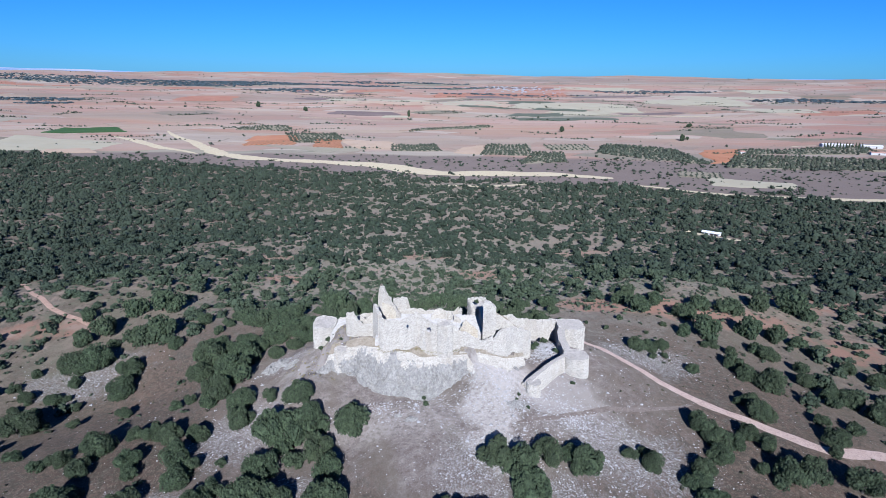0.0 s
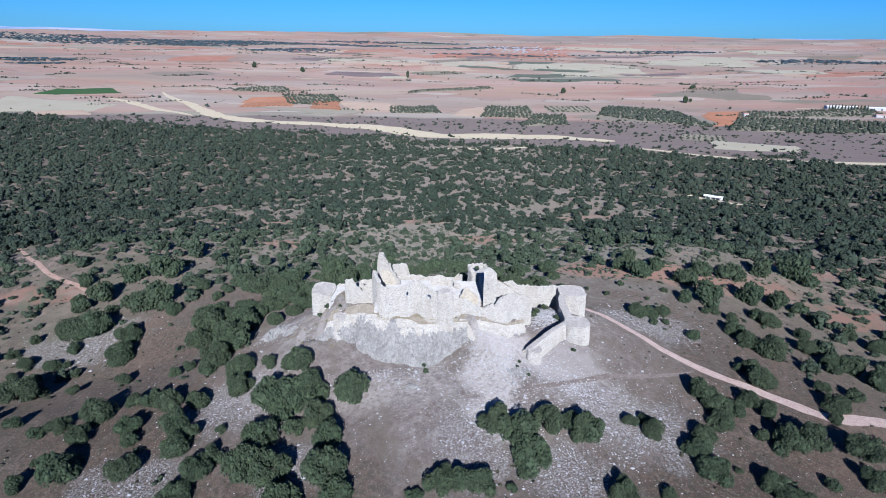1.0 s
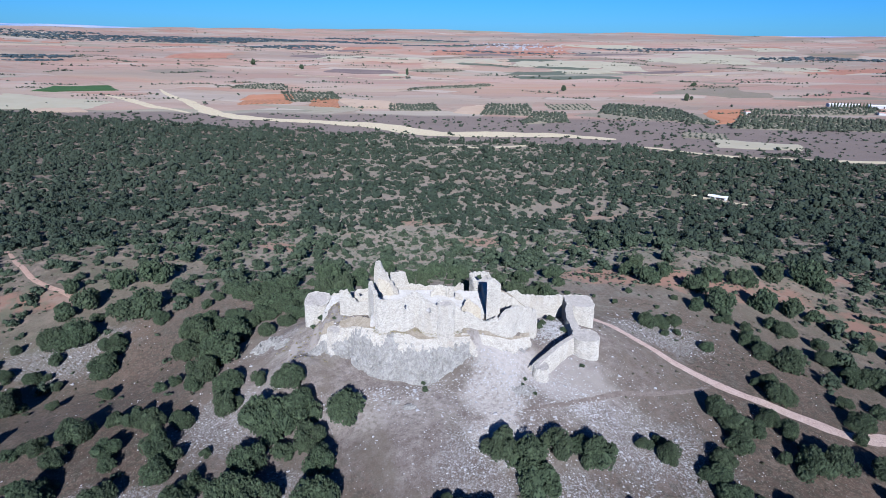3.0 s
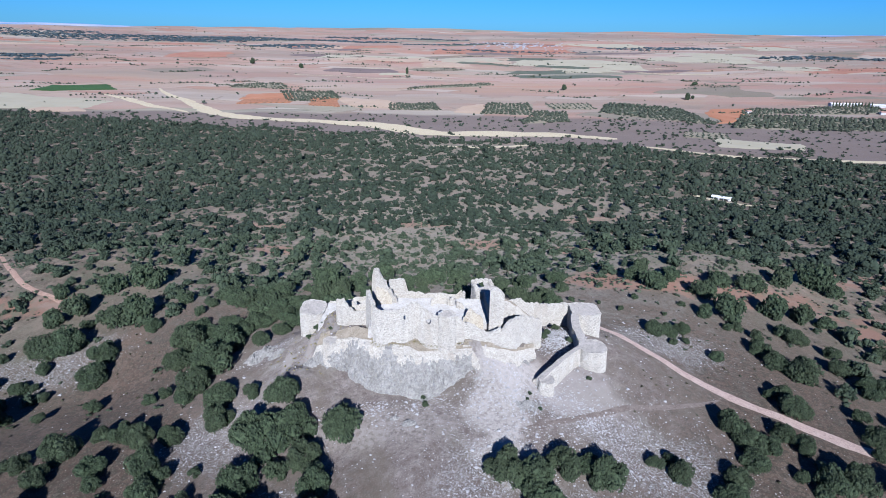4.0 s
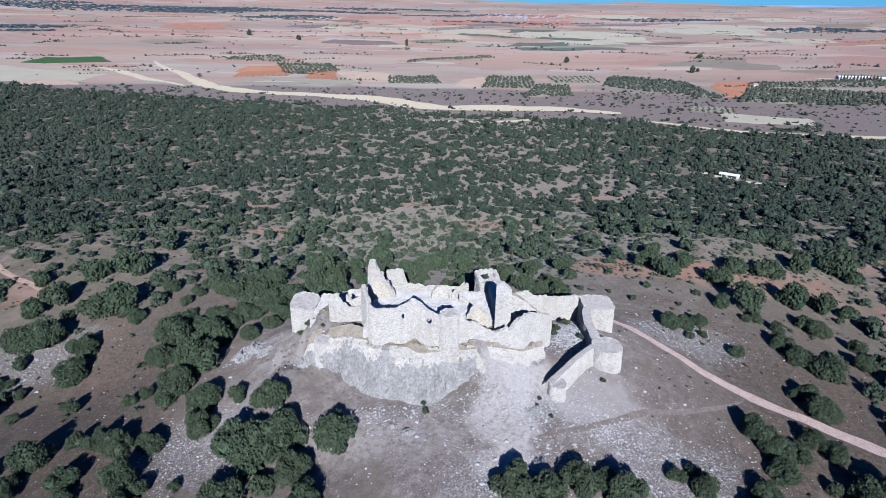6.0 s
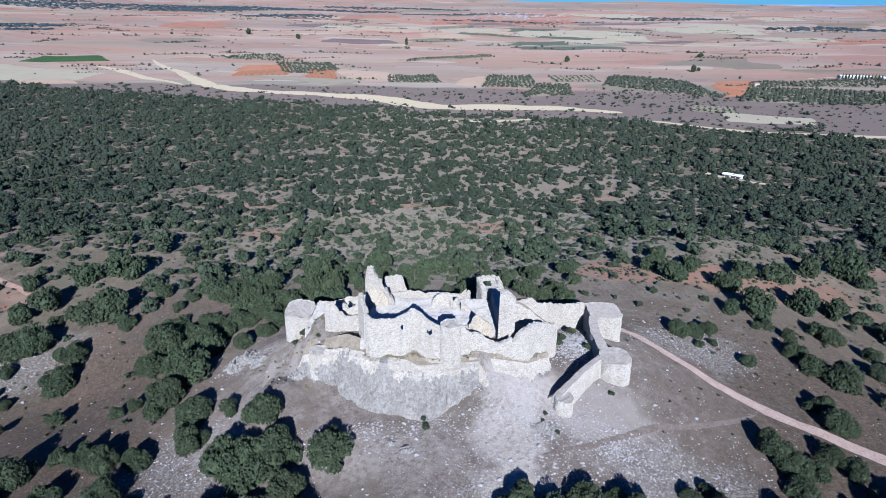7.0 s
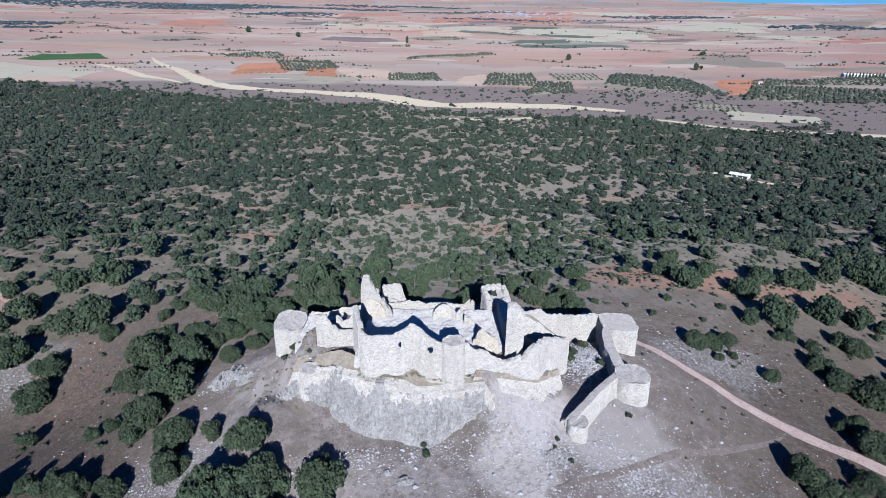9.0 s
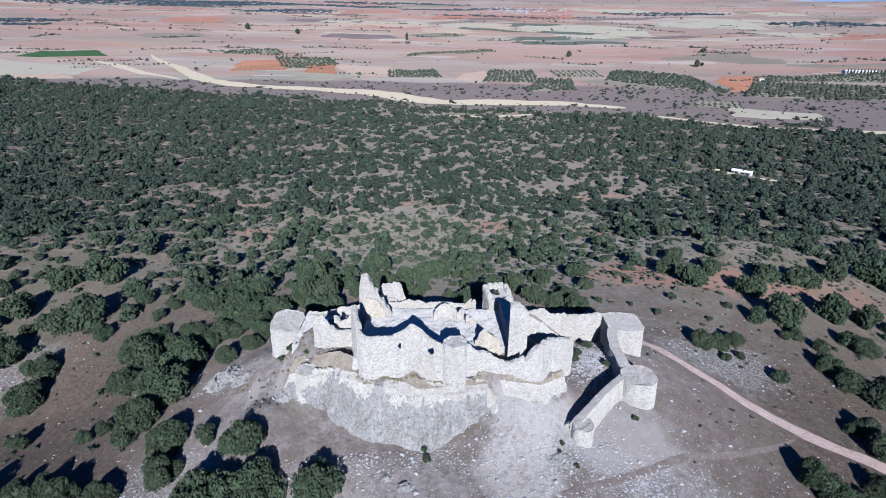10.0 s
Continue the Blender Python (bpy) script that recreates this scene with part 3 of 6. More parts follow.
def ruin_wall(name, points, thick, parent, label="", base=None, rag=0.35, holes=(), material=None, lean=0.06, seed=1, rows=None, step=0.28, crown=None, lumps=1.0):
    """A rubble wall of real thickness: points (x, y, top) along its outer face, whose inner face lies to the left of the line. holes:
    (from x, to x, low, high), cut right through. crown: another material for the top."""
    line = stations(points, step)
    n = len(line)
    out, far = [0.0], 0.0
    for a, b in zip(line, line[1:]):
        far += math.hypot(b[0] - a[0], b[1] - a[1])
        out.append(far)
    tops = []
    for k, p in enumerate(line):
        t = p[2] + rag * rough((p[0], p[1], 0), 2.2, seed) + 0.4 * rag * rough((p[0], p[1], 4), 1.1, seed + 9)
        tops.append(t)
    foot = [(gz(p[0], p[1]) - 1.0) if base is None else base for p in line]
    rows = rows or max(5, int((max(tops) - min(foot)) / 0.5))
    verts = []
    for side in (0, 1):
        for k, p in enumerate(line):
            a, b = line[max(k - 1, 0)], line[min(k + 1, n - 1)]
            d = Vector((b[0] - a[0], b[1] - a[1], 0)).normalized()
            inward = Vector((-d.y, d.x, 0))
            for j in range(rows + 1):
                u = j / rows
                z = foot[k] + (tops[k] - foot[k]) * u
                deep = thick
                for x0, x1, z0, z1 in holes:
                    if x0 - 0.7 < p[0] < x1 + 0.7 and z0 - 0.6 < z < z1 + 0.7:
                        deep = thick * 0.3
                v = Vector((p[0], p[1], z)) + inward * (side * deep + (1 if side == 0 else -1) * lean * (z - foot[k]) * 0.35)
                push = 0.10 * rough(v, 2.4, seed + side) + (0.05 * rough(v, 0.45, seed) if 0 < j else 0)
                if j == rows:
                    v.z += lumps * (0.26 * rough(v, 1.2, seed + 3) + 0.10 * rough(v, 0.5, seed + 6)) - side * 0.1
                verts.append(v + inward * push)
    at = lambda side, k, j: side * n * (rows + 1) + k * (rows + 1) + j  # noqa: E731
    # the crest, worn round between the faces
    ridge = len(verts)
    for w in (0.32, 0.68):
        for k in range(n):
            v = verts[at(0, k, rows)].lerp(verts[at(1, k, rows)], w)
            verts.append(v + Vector((0, 0, lumps * (0.14 + 0.28 * rough(v, 0.9, seed + 12) + 0.12 * rough(v, 0.45, seed + 14)))))
    cut = set()
    for s0, s1, z0, z1 in holes:
        for k in range(n - 1):
            for j in range(rows):
                z = foot[k] + (tops[k] - foot[k]) * (j + 0.5) / rows
                if s0 <= (line[k][0] + line[k + 1][0]) / 2 <= s1 and z0 <= z <= z1:
                    cut.add((k, j))
    faces, crest = [], []
    for k in range(n - 1):
        for j in range(rows):
            if (k, j) in cut:
                for (dk, dj), (p, q) in {(-1, 0): ((k, j), (k, j + 1)), (1, 0): ((k + 1, j + 1), (k + 1, j)), (0, -1): ((k + 1, j), (k, j)), (0, 1): ((k, j + 1), (k + 1, j + 1))}.items():
                    if (k + dk, j + dj) not in cut:
                        faces.append((at(0, *p), at(0, *q), at(1, *q), at(1, *p)))
                continue
            faces.append((at(0, k, j), at(0, k + 1, j), at(0, k + 1, j + 1), at(0, k, j + 1)))
            faces.append((at(1, k + 1, j), at(1, k, j), at(1, k, j + 1), at(1, k + 1, j + 1)))
        if (k, rows - 1) not in cut:
            crest += [len(faces), len(faces) + 1, len(faces) + 2]
            faces.append((at(0, k, rows), at(0, k + 1, rows), ridge + k + 1, ridge + k))
            faces.append((ridge + k, ridge + k + 1, ridge + n + k + 1, ridge + n + k))
            faces.append((ridge + n + k, ridge + n + k + 1, at(1, k + 1, rows), at(1, k, rows)))
        faces.append((at(0, k + 1, 0), at(0, k, 0), at(1, k, 0), at(1, k + 1, 0)))
    for j in range(rows):
        faces.append((at(1, 0, j), at(0, 0, j), at(0, 0, j + 1), at(1, 0, j + 1)))
        faces.append((at(0, n - 1, j), at(1, n - 1, j), at(1, n - 1, j + 1), at(0, n - 1, j + 1)))
    faces.append((at(0, 0, rows), ridge, ridge + n, at(1, 0, rows)))
    faces.append((at(1, n - 1, rows), ridge + 2 * n - 1, ridge + n - 1, at(0, n - 1, rows)))
    ob = mesh_object(name, verts, faces, [material or LIMESTONE] + ([crown] if crown else []), parent, label)
    if crown:
        for k in crest:
            ob.data.polygons[k].material_index = 1
    return ob


def ruin_tower(name, cx, cy, rx, ry, base, top, parent, label="", fill=0.7, rim=0.7, rag=0.3, taper=0.05, power=2.0, turn=0.0, seed=1, material=None, tilt=(0, 0)):
    """A tower with a ragged rim round a fill of earth; power 2 is round, more is squarer."""
    seg, rows = 56, max(5, int((top - base) / 0.5))
    verts, faces = [], []

    def ring(scale, heights, seed2, push):
        for k in range(seg):
            a = 2 * math.pi * k / seg
            c, s = math.cos(a), math.sin(a)
            m = (abs(c) ** power + abs(s) ** power) ** (-1 / power)
            x, y = c * m * (rx - rim * (1 - scale)), s * m * (ry - rim * (1 - scale))
            x, y = x * math.cos(turn) - y * math.sin(turn), x * math.sin(turn) + y * math.cos(turn)
            z = heights(cx + x, cy + y)
            grow = 1 + taper * (top - z) / max(rx, 1) + push * rough((cx + x, cy + y, z), 1.2, seed2) / rx
            verts.append((cx + x * grow, cy + y * grow, z))

    crest = lambda x, y: top + tilt[0] * (x - cx) + tilt[1] * (y - cy) + rag * rough((x, y, 0), 1.7, seed) + 0.15 * rough((x, y, 3), 0.7, seed)  # noqa: E731
    for j in range(rows):
        u = j / rows
        ring(1, lambda x, y: base + (crest(x, y) - base) * u, seed, 0.16)
    ring(1, crest, seed, 0.16)
    ring(0, lambda x, y: crest(x, y) - 0.08, seed + 2, 0.2)
    level = top - fill
    ring(0, lambda x, y: level + tilt[0] * (x - cx) + tilt[1] * (y - cy) - 0.3, seed + 2, 0.2)
    for j in range(rows + 2):
        for k in range(seg):
            n = (k + 1) % seg
            faces.append((j * seg + k, j * seg + n, (j + 1) * seg + n, (j + 1) * seg + k))
    body = mesh_object(name, verts, faces, material or LIMESTONE, parent, label)
    # the earth inside the rim
    fv, ff = [(0, 0, 0)], []
    rings = 6
    for i in range(1, rings + 1):
        for k in range(seg):
            a = 2 * math.pi * k / seg
            c, s = math.cos(a), math.sin(a)
            m = (abs(c) ** power + abs(s) ** power) ** (-1 / power) * i / rings
            x, y = c * m * (rx - rim + 0.35), s * m * (ry - rim + 0.35)
            x, y = x * math.cos(turn) - y * math.sin(turn), x * math.sin(turn) + y * math.cos(turn)
            fv.append((x, y, 0))
    fv = [(cx + x, cy + y, level + tilt[0] * x + tilt[1] * y + 0.18 * rough((cx + x, cy + y, 0), 1.1, seed + 5)) for x, y, _ in fv]
    for k in range(seg):
        n = (k + 1) % seg
        ff.append((0, 1 + k, 1 + n))
        for i in range(rings - 1):
            ff.append((1 + i * seg + k, 1 + (i + 1) * seg + k, 1 + (i + 1) * seg + n, 1 + i * seg + n))
    mesh_object("earth_fill", fv, ff, TOP_EARTH, body, "trodden grey earth and loose stones", True)
    return body


castle = tagged(new("castle_ruin"), "ruined pale limestone castle with broken walls on a rocky hilltop", "castle")

# front curtain: two bulging buttresses and a fold between them, then the slim round tower
FRONT = [(-12.7, -0.4, 15.2), (-12.5, -1.9, 15.7), (-11.9, -2.8, 15.7), (-10.9, -3.2, 15.6), (-9.8, -3.0, 15.4), (-9.0, -2.5, 15.2), (-8.5, -2.4, 15.2), (-7.6, -2.8, 15.7), (-6.6, -2.7, 16.1), (-5.7, -2.1, 16.2),
         (-5.0, -1.4, 16.4), (-4.5, -1.6, 16.2), (-3.9, -2.4, 15.9), (-3.1, -3.0, 15.6), (-2.0, -3.3, 15.1), (-0.8, -3.2, 14.6), (0.6, -2.9, 14.5), (2.0, -2.5, 14.2), (2.9, -2.1, 13.6), (3.7, -1.8, 12.4)]
ruin_wall("curtain_wall", FRONT, 0.9, castle, "tall front wall of bulging rubble masonry with two small windows", base=7.0, rag=0.12,
          holes=[(-6.95, -6.45, 13.85, 14.3), (-6.85, -6.55, 13.65, 14.45), (-2.95, -2.2, 13.4, 13.95), (-2.8, -2.35, 13.15, 14.15)], seed=2, rows=66, step=0.11, lumps=0.55)
ruin_tower("round_tower", 0.6, -2.75, 1.55, 1.6, 7.0, 15.0, castle, "slim round wall tower", fill=0.1, rim=0.5, rag=0.12, taper=0.015, seed=4, tilt=(0.0, -0.05))
# the breach: a ragged crest falling from the tower and rising again past the tall slab
ruin_wall("curtain_wall", [(3.4, -1.9, 13.2), (3.9, -1.7, 12.5), (4.6, -1.5, 12.2), (5.5, -1.4, 12.0), (6.1, -1.3, 11.2), (6.8, -1.2, 10.6), (7.8, -1.0, 10.2), (9.6, -0.8, 10.4), (10.4, -0.6, 10.8)], 1.7, castle, "broken front wall sagging into the breach", base=3.5, rag=0.35, seed=7, lean=0.16, rows=26)
ruin_wall("broken_wall", [(4.6, 3.4, 11.6), (5.6, 4.6, 11.8), (6.6, 5.4, 10.6), (7.6, 5.8, 9.6)], 1.3, castle, "ochre broken stub of inner wall", base=5.0, rag=0.7, material=TAN_STONE, seed=9)
ruin_wall("wall_slab", [(8.4, 3.4, 16.5), (9.3, 3.3, 16.7), (10.4, 3.35, 16.3), (11.1, 3.5, 15.9)], 2.6, castle, "tall free-standing slab of tower wall", base=4.0, rag=0.12, seed=11, lean=0.02, lumps=0.6)
# keep with rounded merlons
keep = ruin_tower("keep_tower", 8.6, 23.0, 2.25, 2.7, 0.5, 8.9, castle, "square keep with a few rounded battlements", fill=0.12, rim=0.8, rag=0.15, taper=0.0, power=9, turn=0.16, seed=13)
ruin_wall("keep_stub", [(3.4, 20.6, 7.4), (4.0, 20.4, 8.4), (4.7, 20.4, 8.2)], 1.4, castle, "stub of wall beside the keep", base=1.0, rag=0.3, seed=14)
ruin_wall("spine_wall", [(11.0, 5.4, 15.4), (10.95, 6.4, 13.8), (10.9, 7.4, 12.2), (10.85, 9.5, 11.0), (10.8, 13, 10.2), (10.8, 19.6, 9.4)], 2.3, castle, "long shaded wall running back from the slab to the keep", base=3.5, rag=0.3, seed=16)


def merlon(x, y, z, w, h, turn, parent):
    bm = bmesh.new()
    bmesh.ops.create_cube(bm, size=1, matrix=Matrix.Translation((0, 0, h * 0.3)) @ Matrix.Diagonal((w, 0.85, h * 0.9, 1)))
    bmesh.ops.subdivide_edges(bm, edges=bm.edges[:], cuts=4, use_grid_fill=True)
    for v in bm.verts:
        u = max(0.0, v.co.z / (h * 0.78))
        side = math.sqrt(max(0.05, 1 - min(1, u) ** 3))
        v.co.x *= side
        v.co.y *= 0.5 + 0.5 * side
        v.co += 0.12 * Vector((rough(v.co, 0.5, x), rough(v.co, 0.5, y), rough(v.co, 0.5, x + y)))
        v.co = Matrix.Rotation(turn, 3, "Z") @ v.co + Vector((x, y, z))
    return part("merlon", bm, LIMESTONE, parent)


for k in range(8):
    # merlons round three sides of the keep's top
    u, v = ((-1, -0.55), (-1, 0.1), (-1, 0.75), (-0.5, 1), (0.05, 1), (0.6, 1), (1, 0.7), (1, 0.05))[k]
    px, py = u * 1.85, v * 2.3
    merlon(8.6 + px * math.cos(0.16) - py * math.sin(0.16), 23.0 + px * math.sin(0.16) + py * math.cos(0.16), 8.7, 1.15, 1.25, 0.16 + (1.57 if abs(u) == 1 else 0), keep)

# rear edge of the upper court, the spire and the slab behind it
ruin_wall("rear_wall", [(-13.6, 19.6, 8.0), (-10, 20.2, 7.8), (-7, 20.4, 8.1), (-3, 20.6, 7.8), (1, 20.6, 7.6), (2.6, 20.4, 7.8), (3.8, 20.2, 8.4)], 1.2, castle, "low rear court wall of bleached rubble", base=0.5, rag=0.35, material=PALE_STONE, seed=15)


def rubble_slope(name, x0, x1, y0, y1, z0, z1, parent, label, seed):
    """A bank of collapsed masonry that rises from front to back, with a skirt round it."""
    nx, ny = 70, 34
    verts, faces = [], []
    for j in range(ny + 1):
        for i in range(nx + 1):
            u, v = i / nx, j / ny
            x, y = x0 + (x1 - x0) * u, y0 + (y1 - y0) * v + 0.5 * rough((x0 + (x1 - x0) * u, 0, 0), 2.5, seed)
            z = z0 + (z1 - z0) * v ** 0.8 + 0.28 * rough((x, y, 0), 2.6, seed) + 0.09 * rough((x, y, 2), 0.6, seed + 1)
            verts.append((x, y, z - (3.0 if i in (0, nx) or j in (0, ny) else 0)))
    for j in range(ny):
        for i in range(nx):
            k = j * (nx + 1) + i
            faces.append((k, k + 1, k + nx + 2, k + nx + 1))
    return mesh_object(name, verts, faces, SPOIL, parent, label)


rubble_slope("court_floor", -13.6, 4.6, -1.2, 20.0, 11.2, 7.5, castle, "bleached court floor of collapsed masonry and dust", 17)
rubble_slope("court_floor", 4.2, 10.9, 6.0, 20.2, 8.6, 7.3, castle, "bleached floor of fallen masonry before the keep", 18)
APSE = [(-0.6 + 2.0 * math.cos(a), 14.6 + 1.7 * math.sin(a), 10.2 - 0.7 * abs(k - 4) / 4) for k, a in enumerate(np.linspace(math.pi * 1.08, -0.15, 9))]
ruin_wall("apse_wall", APSE[::-1], 0.6, castle, "stub of a small rounded apse", base=6.5, rag=0.25, material=PALE_STONE, seed=19, step=0.2)
ruin_wall("arch_pier", [(1.9, 13.4, 10.0), (2.3, 14.4, 10.3), (2.6, 15.6, 9.6)], 0.8, castle, "stub of a broken arch", base=5.5, rag=0.25, material=PALE_STONE, seed=20)
ruin_wall("arch_pier", [(2.6, 12.6, 9.9), (3.4, 12.5, 9.6), (4.2, 12.6, 8.9)], 0.9, castle, "stub of a broken arch", base=5.5, rag=0.25, material=PALE_STONE, seed=21)
ruin_wall("side_wall", [(-14.9, 8.0, 13.6), (-14.6, 6.4, 15.0), (-14.2, 4.6, 15.2), (-13.6, 2.0, 15.3), (-12.9, -0.6, 15.7)], 1.2, castle, "tall thin side wall of the court", base=6.0, rag=0.2, seed=23)
ruin_wall("spire_wall", [(-14.6, 15.0, 12.4), (-14.5, 14.8, 13.6), (-14.3, 14.7, 14.7), (-14.05, 14.7, 15.3), (-13.4, 14.7, 15.5), (-12.9, 14.8, 15.3), (-12.7, 14.8, 14.3), (-12.1, 14.9, 13.9), (-11.85, 15.0, 12.9), (-11.3, 15.0, 12.5), (-11.0, 15.2, 11.4), (-10.5, 15.4, 10.9), (-10.2, 15.4, 9.8), (-9.4, 15.6, 8.9)], 2.0, castle, "jagged spire of a fallen tower", base=4.0, rag=0.25, seed=25, step=0.2)
ruin_wall("spire_facing", [(-13.5, 14.2, 12.0), (-12.2, 14.3, 11.9), (-11.2, 14.5, 10.9), (-10.4, 14.8, 9.7)], 0.6, castle, "ochre dressed inner face", base=6.5, rag=0.2, material=TAN_STONE, seed=26)
ruin_wall("leaning_slab", [(-12.3, 25.2, 8.0), (-12.1, 25.0, 9.0), (-10.0, 24.9, 9.0), (-8.3, 25.1, 8.9), (-7.9, 25.3, 7.2), (-7.3, 25.5, 5.4)], 1.6, castle, "broken slab of rear tower wall", base=-4.0, rag=0.2, seed=27)
ruin_wall("leaning_slab", [(-13.4, 21.6, 7.9), (-12.2, 22.4, 8.2), (-10.8, 23.0, 7.6), (-9.0, 23.4, 6.8)], 0.9, castle, "low cross wall behind the court", base=-2.0, rag=0.3, material=PALE_STONE, seed=28)

# lower left ward
ruin_wall("ward_wall", [(-20.8, 8.6, 11.4), (-20.6, 7.6, 12.2), (-19.8, 7.3, 12.4), (-18.8, 7.3, 12.7), (-18.2, 7.5, 11.7), (-17.8, 7.7, 10.6), (-17.1, 7.8, 9.9), (-16.2, 8.0, 9.4), (-15.4, 8.2, 9.2), (-14.6, 8.2, 9.6)], 1.2, castle, "stepped ruin of ward wall", base=4.0, rag=0.25, material=LIMESTONE, seed=29, rows=20)
ruin_wall("ward_wall", [(-18.2, 11.6, 10.2), (-17.2, 11.2, 9.2), (-16.0, 11.0, 9.8), (-15.0, 11.0, 11.2), (-14.4, 11.2, 11.0)], 1.0, castle, "bleached cross wall of the lower ward", base=4.0, rag=0.4, material=PALE_STONE, seed=31)
ruin_wall("ward_wall", [(-26.0, 21.0, 5.0), (-22, 20.6, 5.7), (-18, 20.2, 6.8), (-14, 19.6, 7.8)], 0.9, castle, "low wall along the back of the ward", base=-2.0, rag=0.2, material=PALE_STONE, seed=33)
rubble_slope("ward_floor", -24.6, -13.4, 9.0, 20.2, 6.4, 5.8, castle, "dusty floor of the lower ward", 34)
ruin_tower("left_tower", -27.0, 17.0, 2.6, 3.6, -0.6, 6.3, castle, "squat round tower filled with earth", fill=0.06, rim=0.6, rag=0.15, taper=0.02, power=2.8, seed=35, tilt=(-0.05, 0.0))
ruin_wall("ward_wall", [(-24.3, 14.2, 5.6), (-23.4, 13.0, 5.8), (-22.4, 12.4, 6.2), (-21.2, 12.2, 6.6)], 0.8, castle, "low broken wall joining tower and ward", base=1.0, rag=0.4, seed=36)
ruin_tower("corner_stub", -20.8, 2.5, 1.45, 1.5, 2.0, 6.7, castle, "low round corner of the outer wall", fill=0.08, rim=0.4, rag=0.12, power=2.4, seed=37)
ruin_wall("plinth_wall", [(-19.9, 1.4, 6.9), (-18.4, 0.8, 7.5), (-16.8, 0.0, 8.2), (-15.4, -0.8, 8.6), (-14.2, -1.8, 8.8), (-12.6, -3.4, 9.2)], 1.1, castle, "low bleached outer wall on the rock", base=4.0, rag=0.5, material=PALE_STONE, seed=39, lean=0.3)

# right ward
ruin_wall("ward_wall", [(10.3, -0.7, 10.2), (11.0, -0.5, 10.4), (11.6, -0.2, 11.2), (12.4, 0.3, 11.9), (13.3, 1.0, 11.8), (14.2, 2.4, 11.6), (15.2, 4.2, 11.0), (16.6, 6.0, 10.0), (18.0, 7.6, 8.9), (19.2, 9.2, 8.0), (19.8, 10.6, 6.8)], 1.7, castle, "broad curtain wall with a ragged crest", base=1.0, rag=0.3, material=LIMESTONE, seed=41, lean=0.1, rows=26)
ruin_wall("ward_corner", [(19.6, 9.8, 7.4), (19.4, 11.4, 7.0), (18.6, 13.2, 6.4)], 1.3, castle, "returning end of the curtain wall", base=1.0, rag=0.3, seed=42)
ruin_wall("rampart", [(11.4, 10.6, 11.4), (13.0, 11.4, 10.7), (14.8, 12.2, 9.3), (16.6, 12.8, 7.5), (18.8, 13.6, 5.4)], 3.0, castle, "earth-topped rampart sloping down", base=2.0, rag=0.15, material=LIMESTONE, seed=43, crown=TERRACE, lumps=0.5)
ruin_wall("rear_wall", [(11.8, 19.4, 7.2), (13.4, 19.6, 6.6), (15.0, 19.8, 7.0), (15.8, 20.0, 7.3), (16.6, 20.0, 6.9), (17.6, 20.2, 6.0), (18.6, 20.4, 6.0), (20.2, 20.8, 5.7), (23, 21.4, 5.4), (26, 22.0, 5.1), (28.4, 22.6, 5.0)], 1.1, castle, "long thin rear wall of the ward", base=-2.5, rag=0.2, seed=45)
ruin_tower("right_tower", 30.4, 20.4, 3.1, 3.1, -3.4, 5.0, castle, "earth-topped corner tower", fill=0.02, rim=0.45, rag=0.08, power=5.0, taper=0.015, seed=47)
ruin_wall("link_wall", [(28.2, 6.4, 4.8), (28.0, 9, 4.8), (27.9, 12.5, 4.8), (28.3, 16, 4.9), (29.0, 18.4, 5.0)], 1.9, castle, "curved wall walk between bastion and tower", base=-2.0, rag=0.08, seed=49, crown=TOP_EARTH, lumps=0.08)
ruin_tower("bastion", 28.5, 4.8, 2.6, 2.7, -1.6, 4.8, castle, "round bastion with an earth top", fill=0.02, rim=0.45, rag=0.1, power=2.4, taper=0.03, seed=51)
ruin_wall("outer_wall", [(17.9, -6.0, 3.9), (18.6, -5.2, 4.2), (20.6, -3.0, 4.6), (23.0, -0.2, 4.8), (25.2, 2.2, 4.8), (27.2, 4.2, 4.8)], 2.3, castle, "sloping outer wall of pale rubble", base=-1.0, rag=0.1, seed=53, lean=0.3, crown=TOP_EARTH, lumps=0.14)
ruin_tower("wall_end", 18.1, -5.4, 1.35, 1.5, -1.0, 3.9, castle, "rounded end of the outer wall", fill=0.02, rim=0.3, rag=0.06, taper=0.06, seed=55)
ruin_wall("wall_stub", [(15.9, -4.3, 2.6), (16.5, -4.6, 3.3), (17.1, -4.6, 3.5)], 1.0, castle, "low broken stub beside the wall's end", base=-0.5, rag=0.3, seed=56)


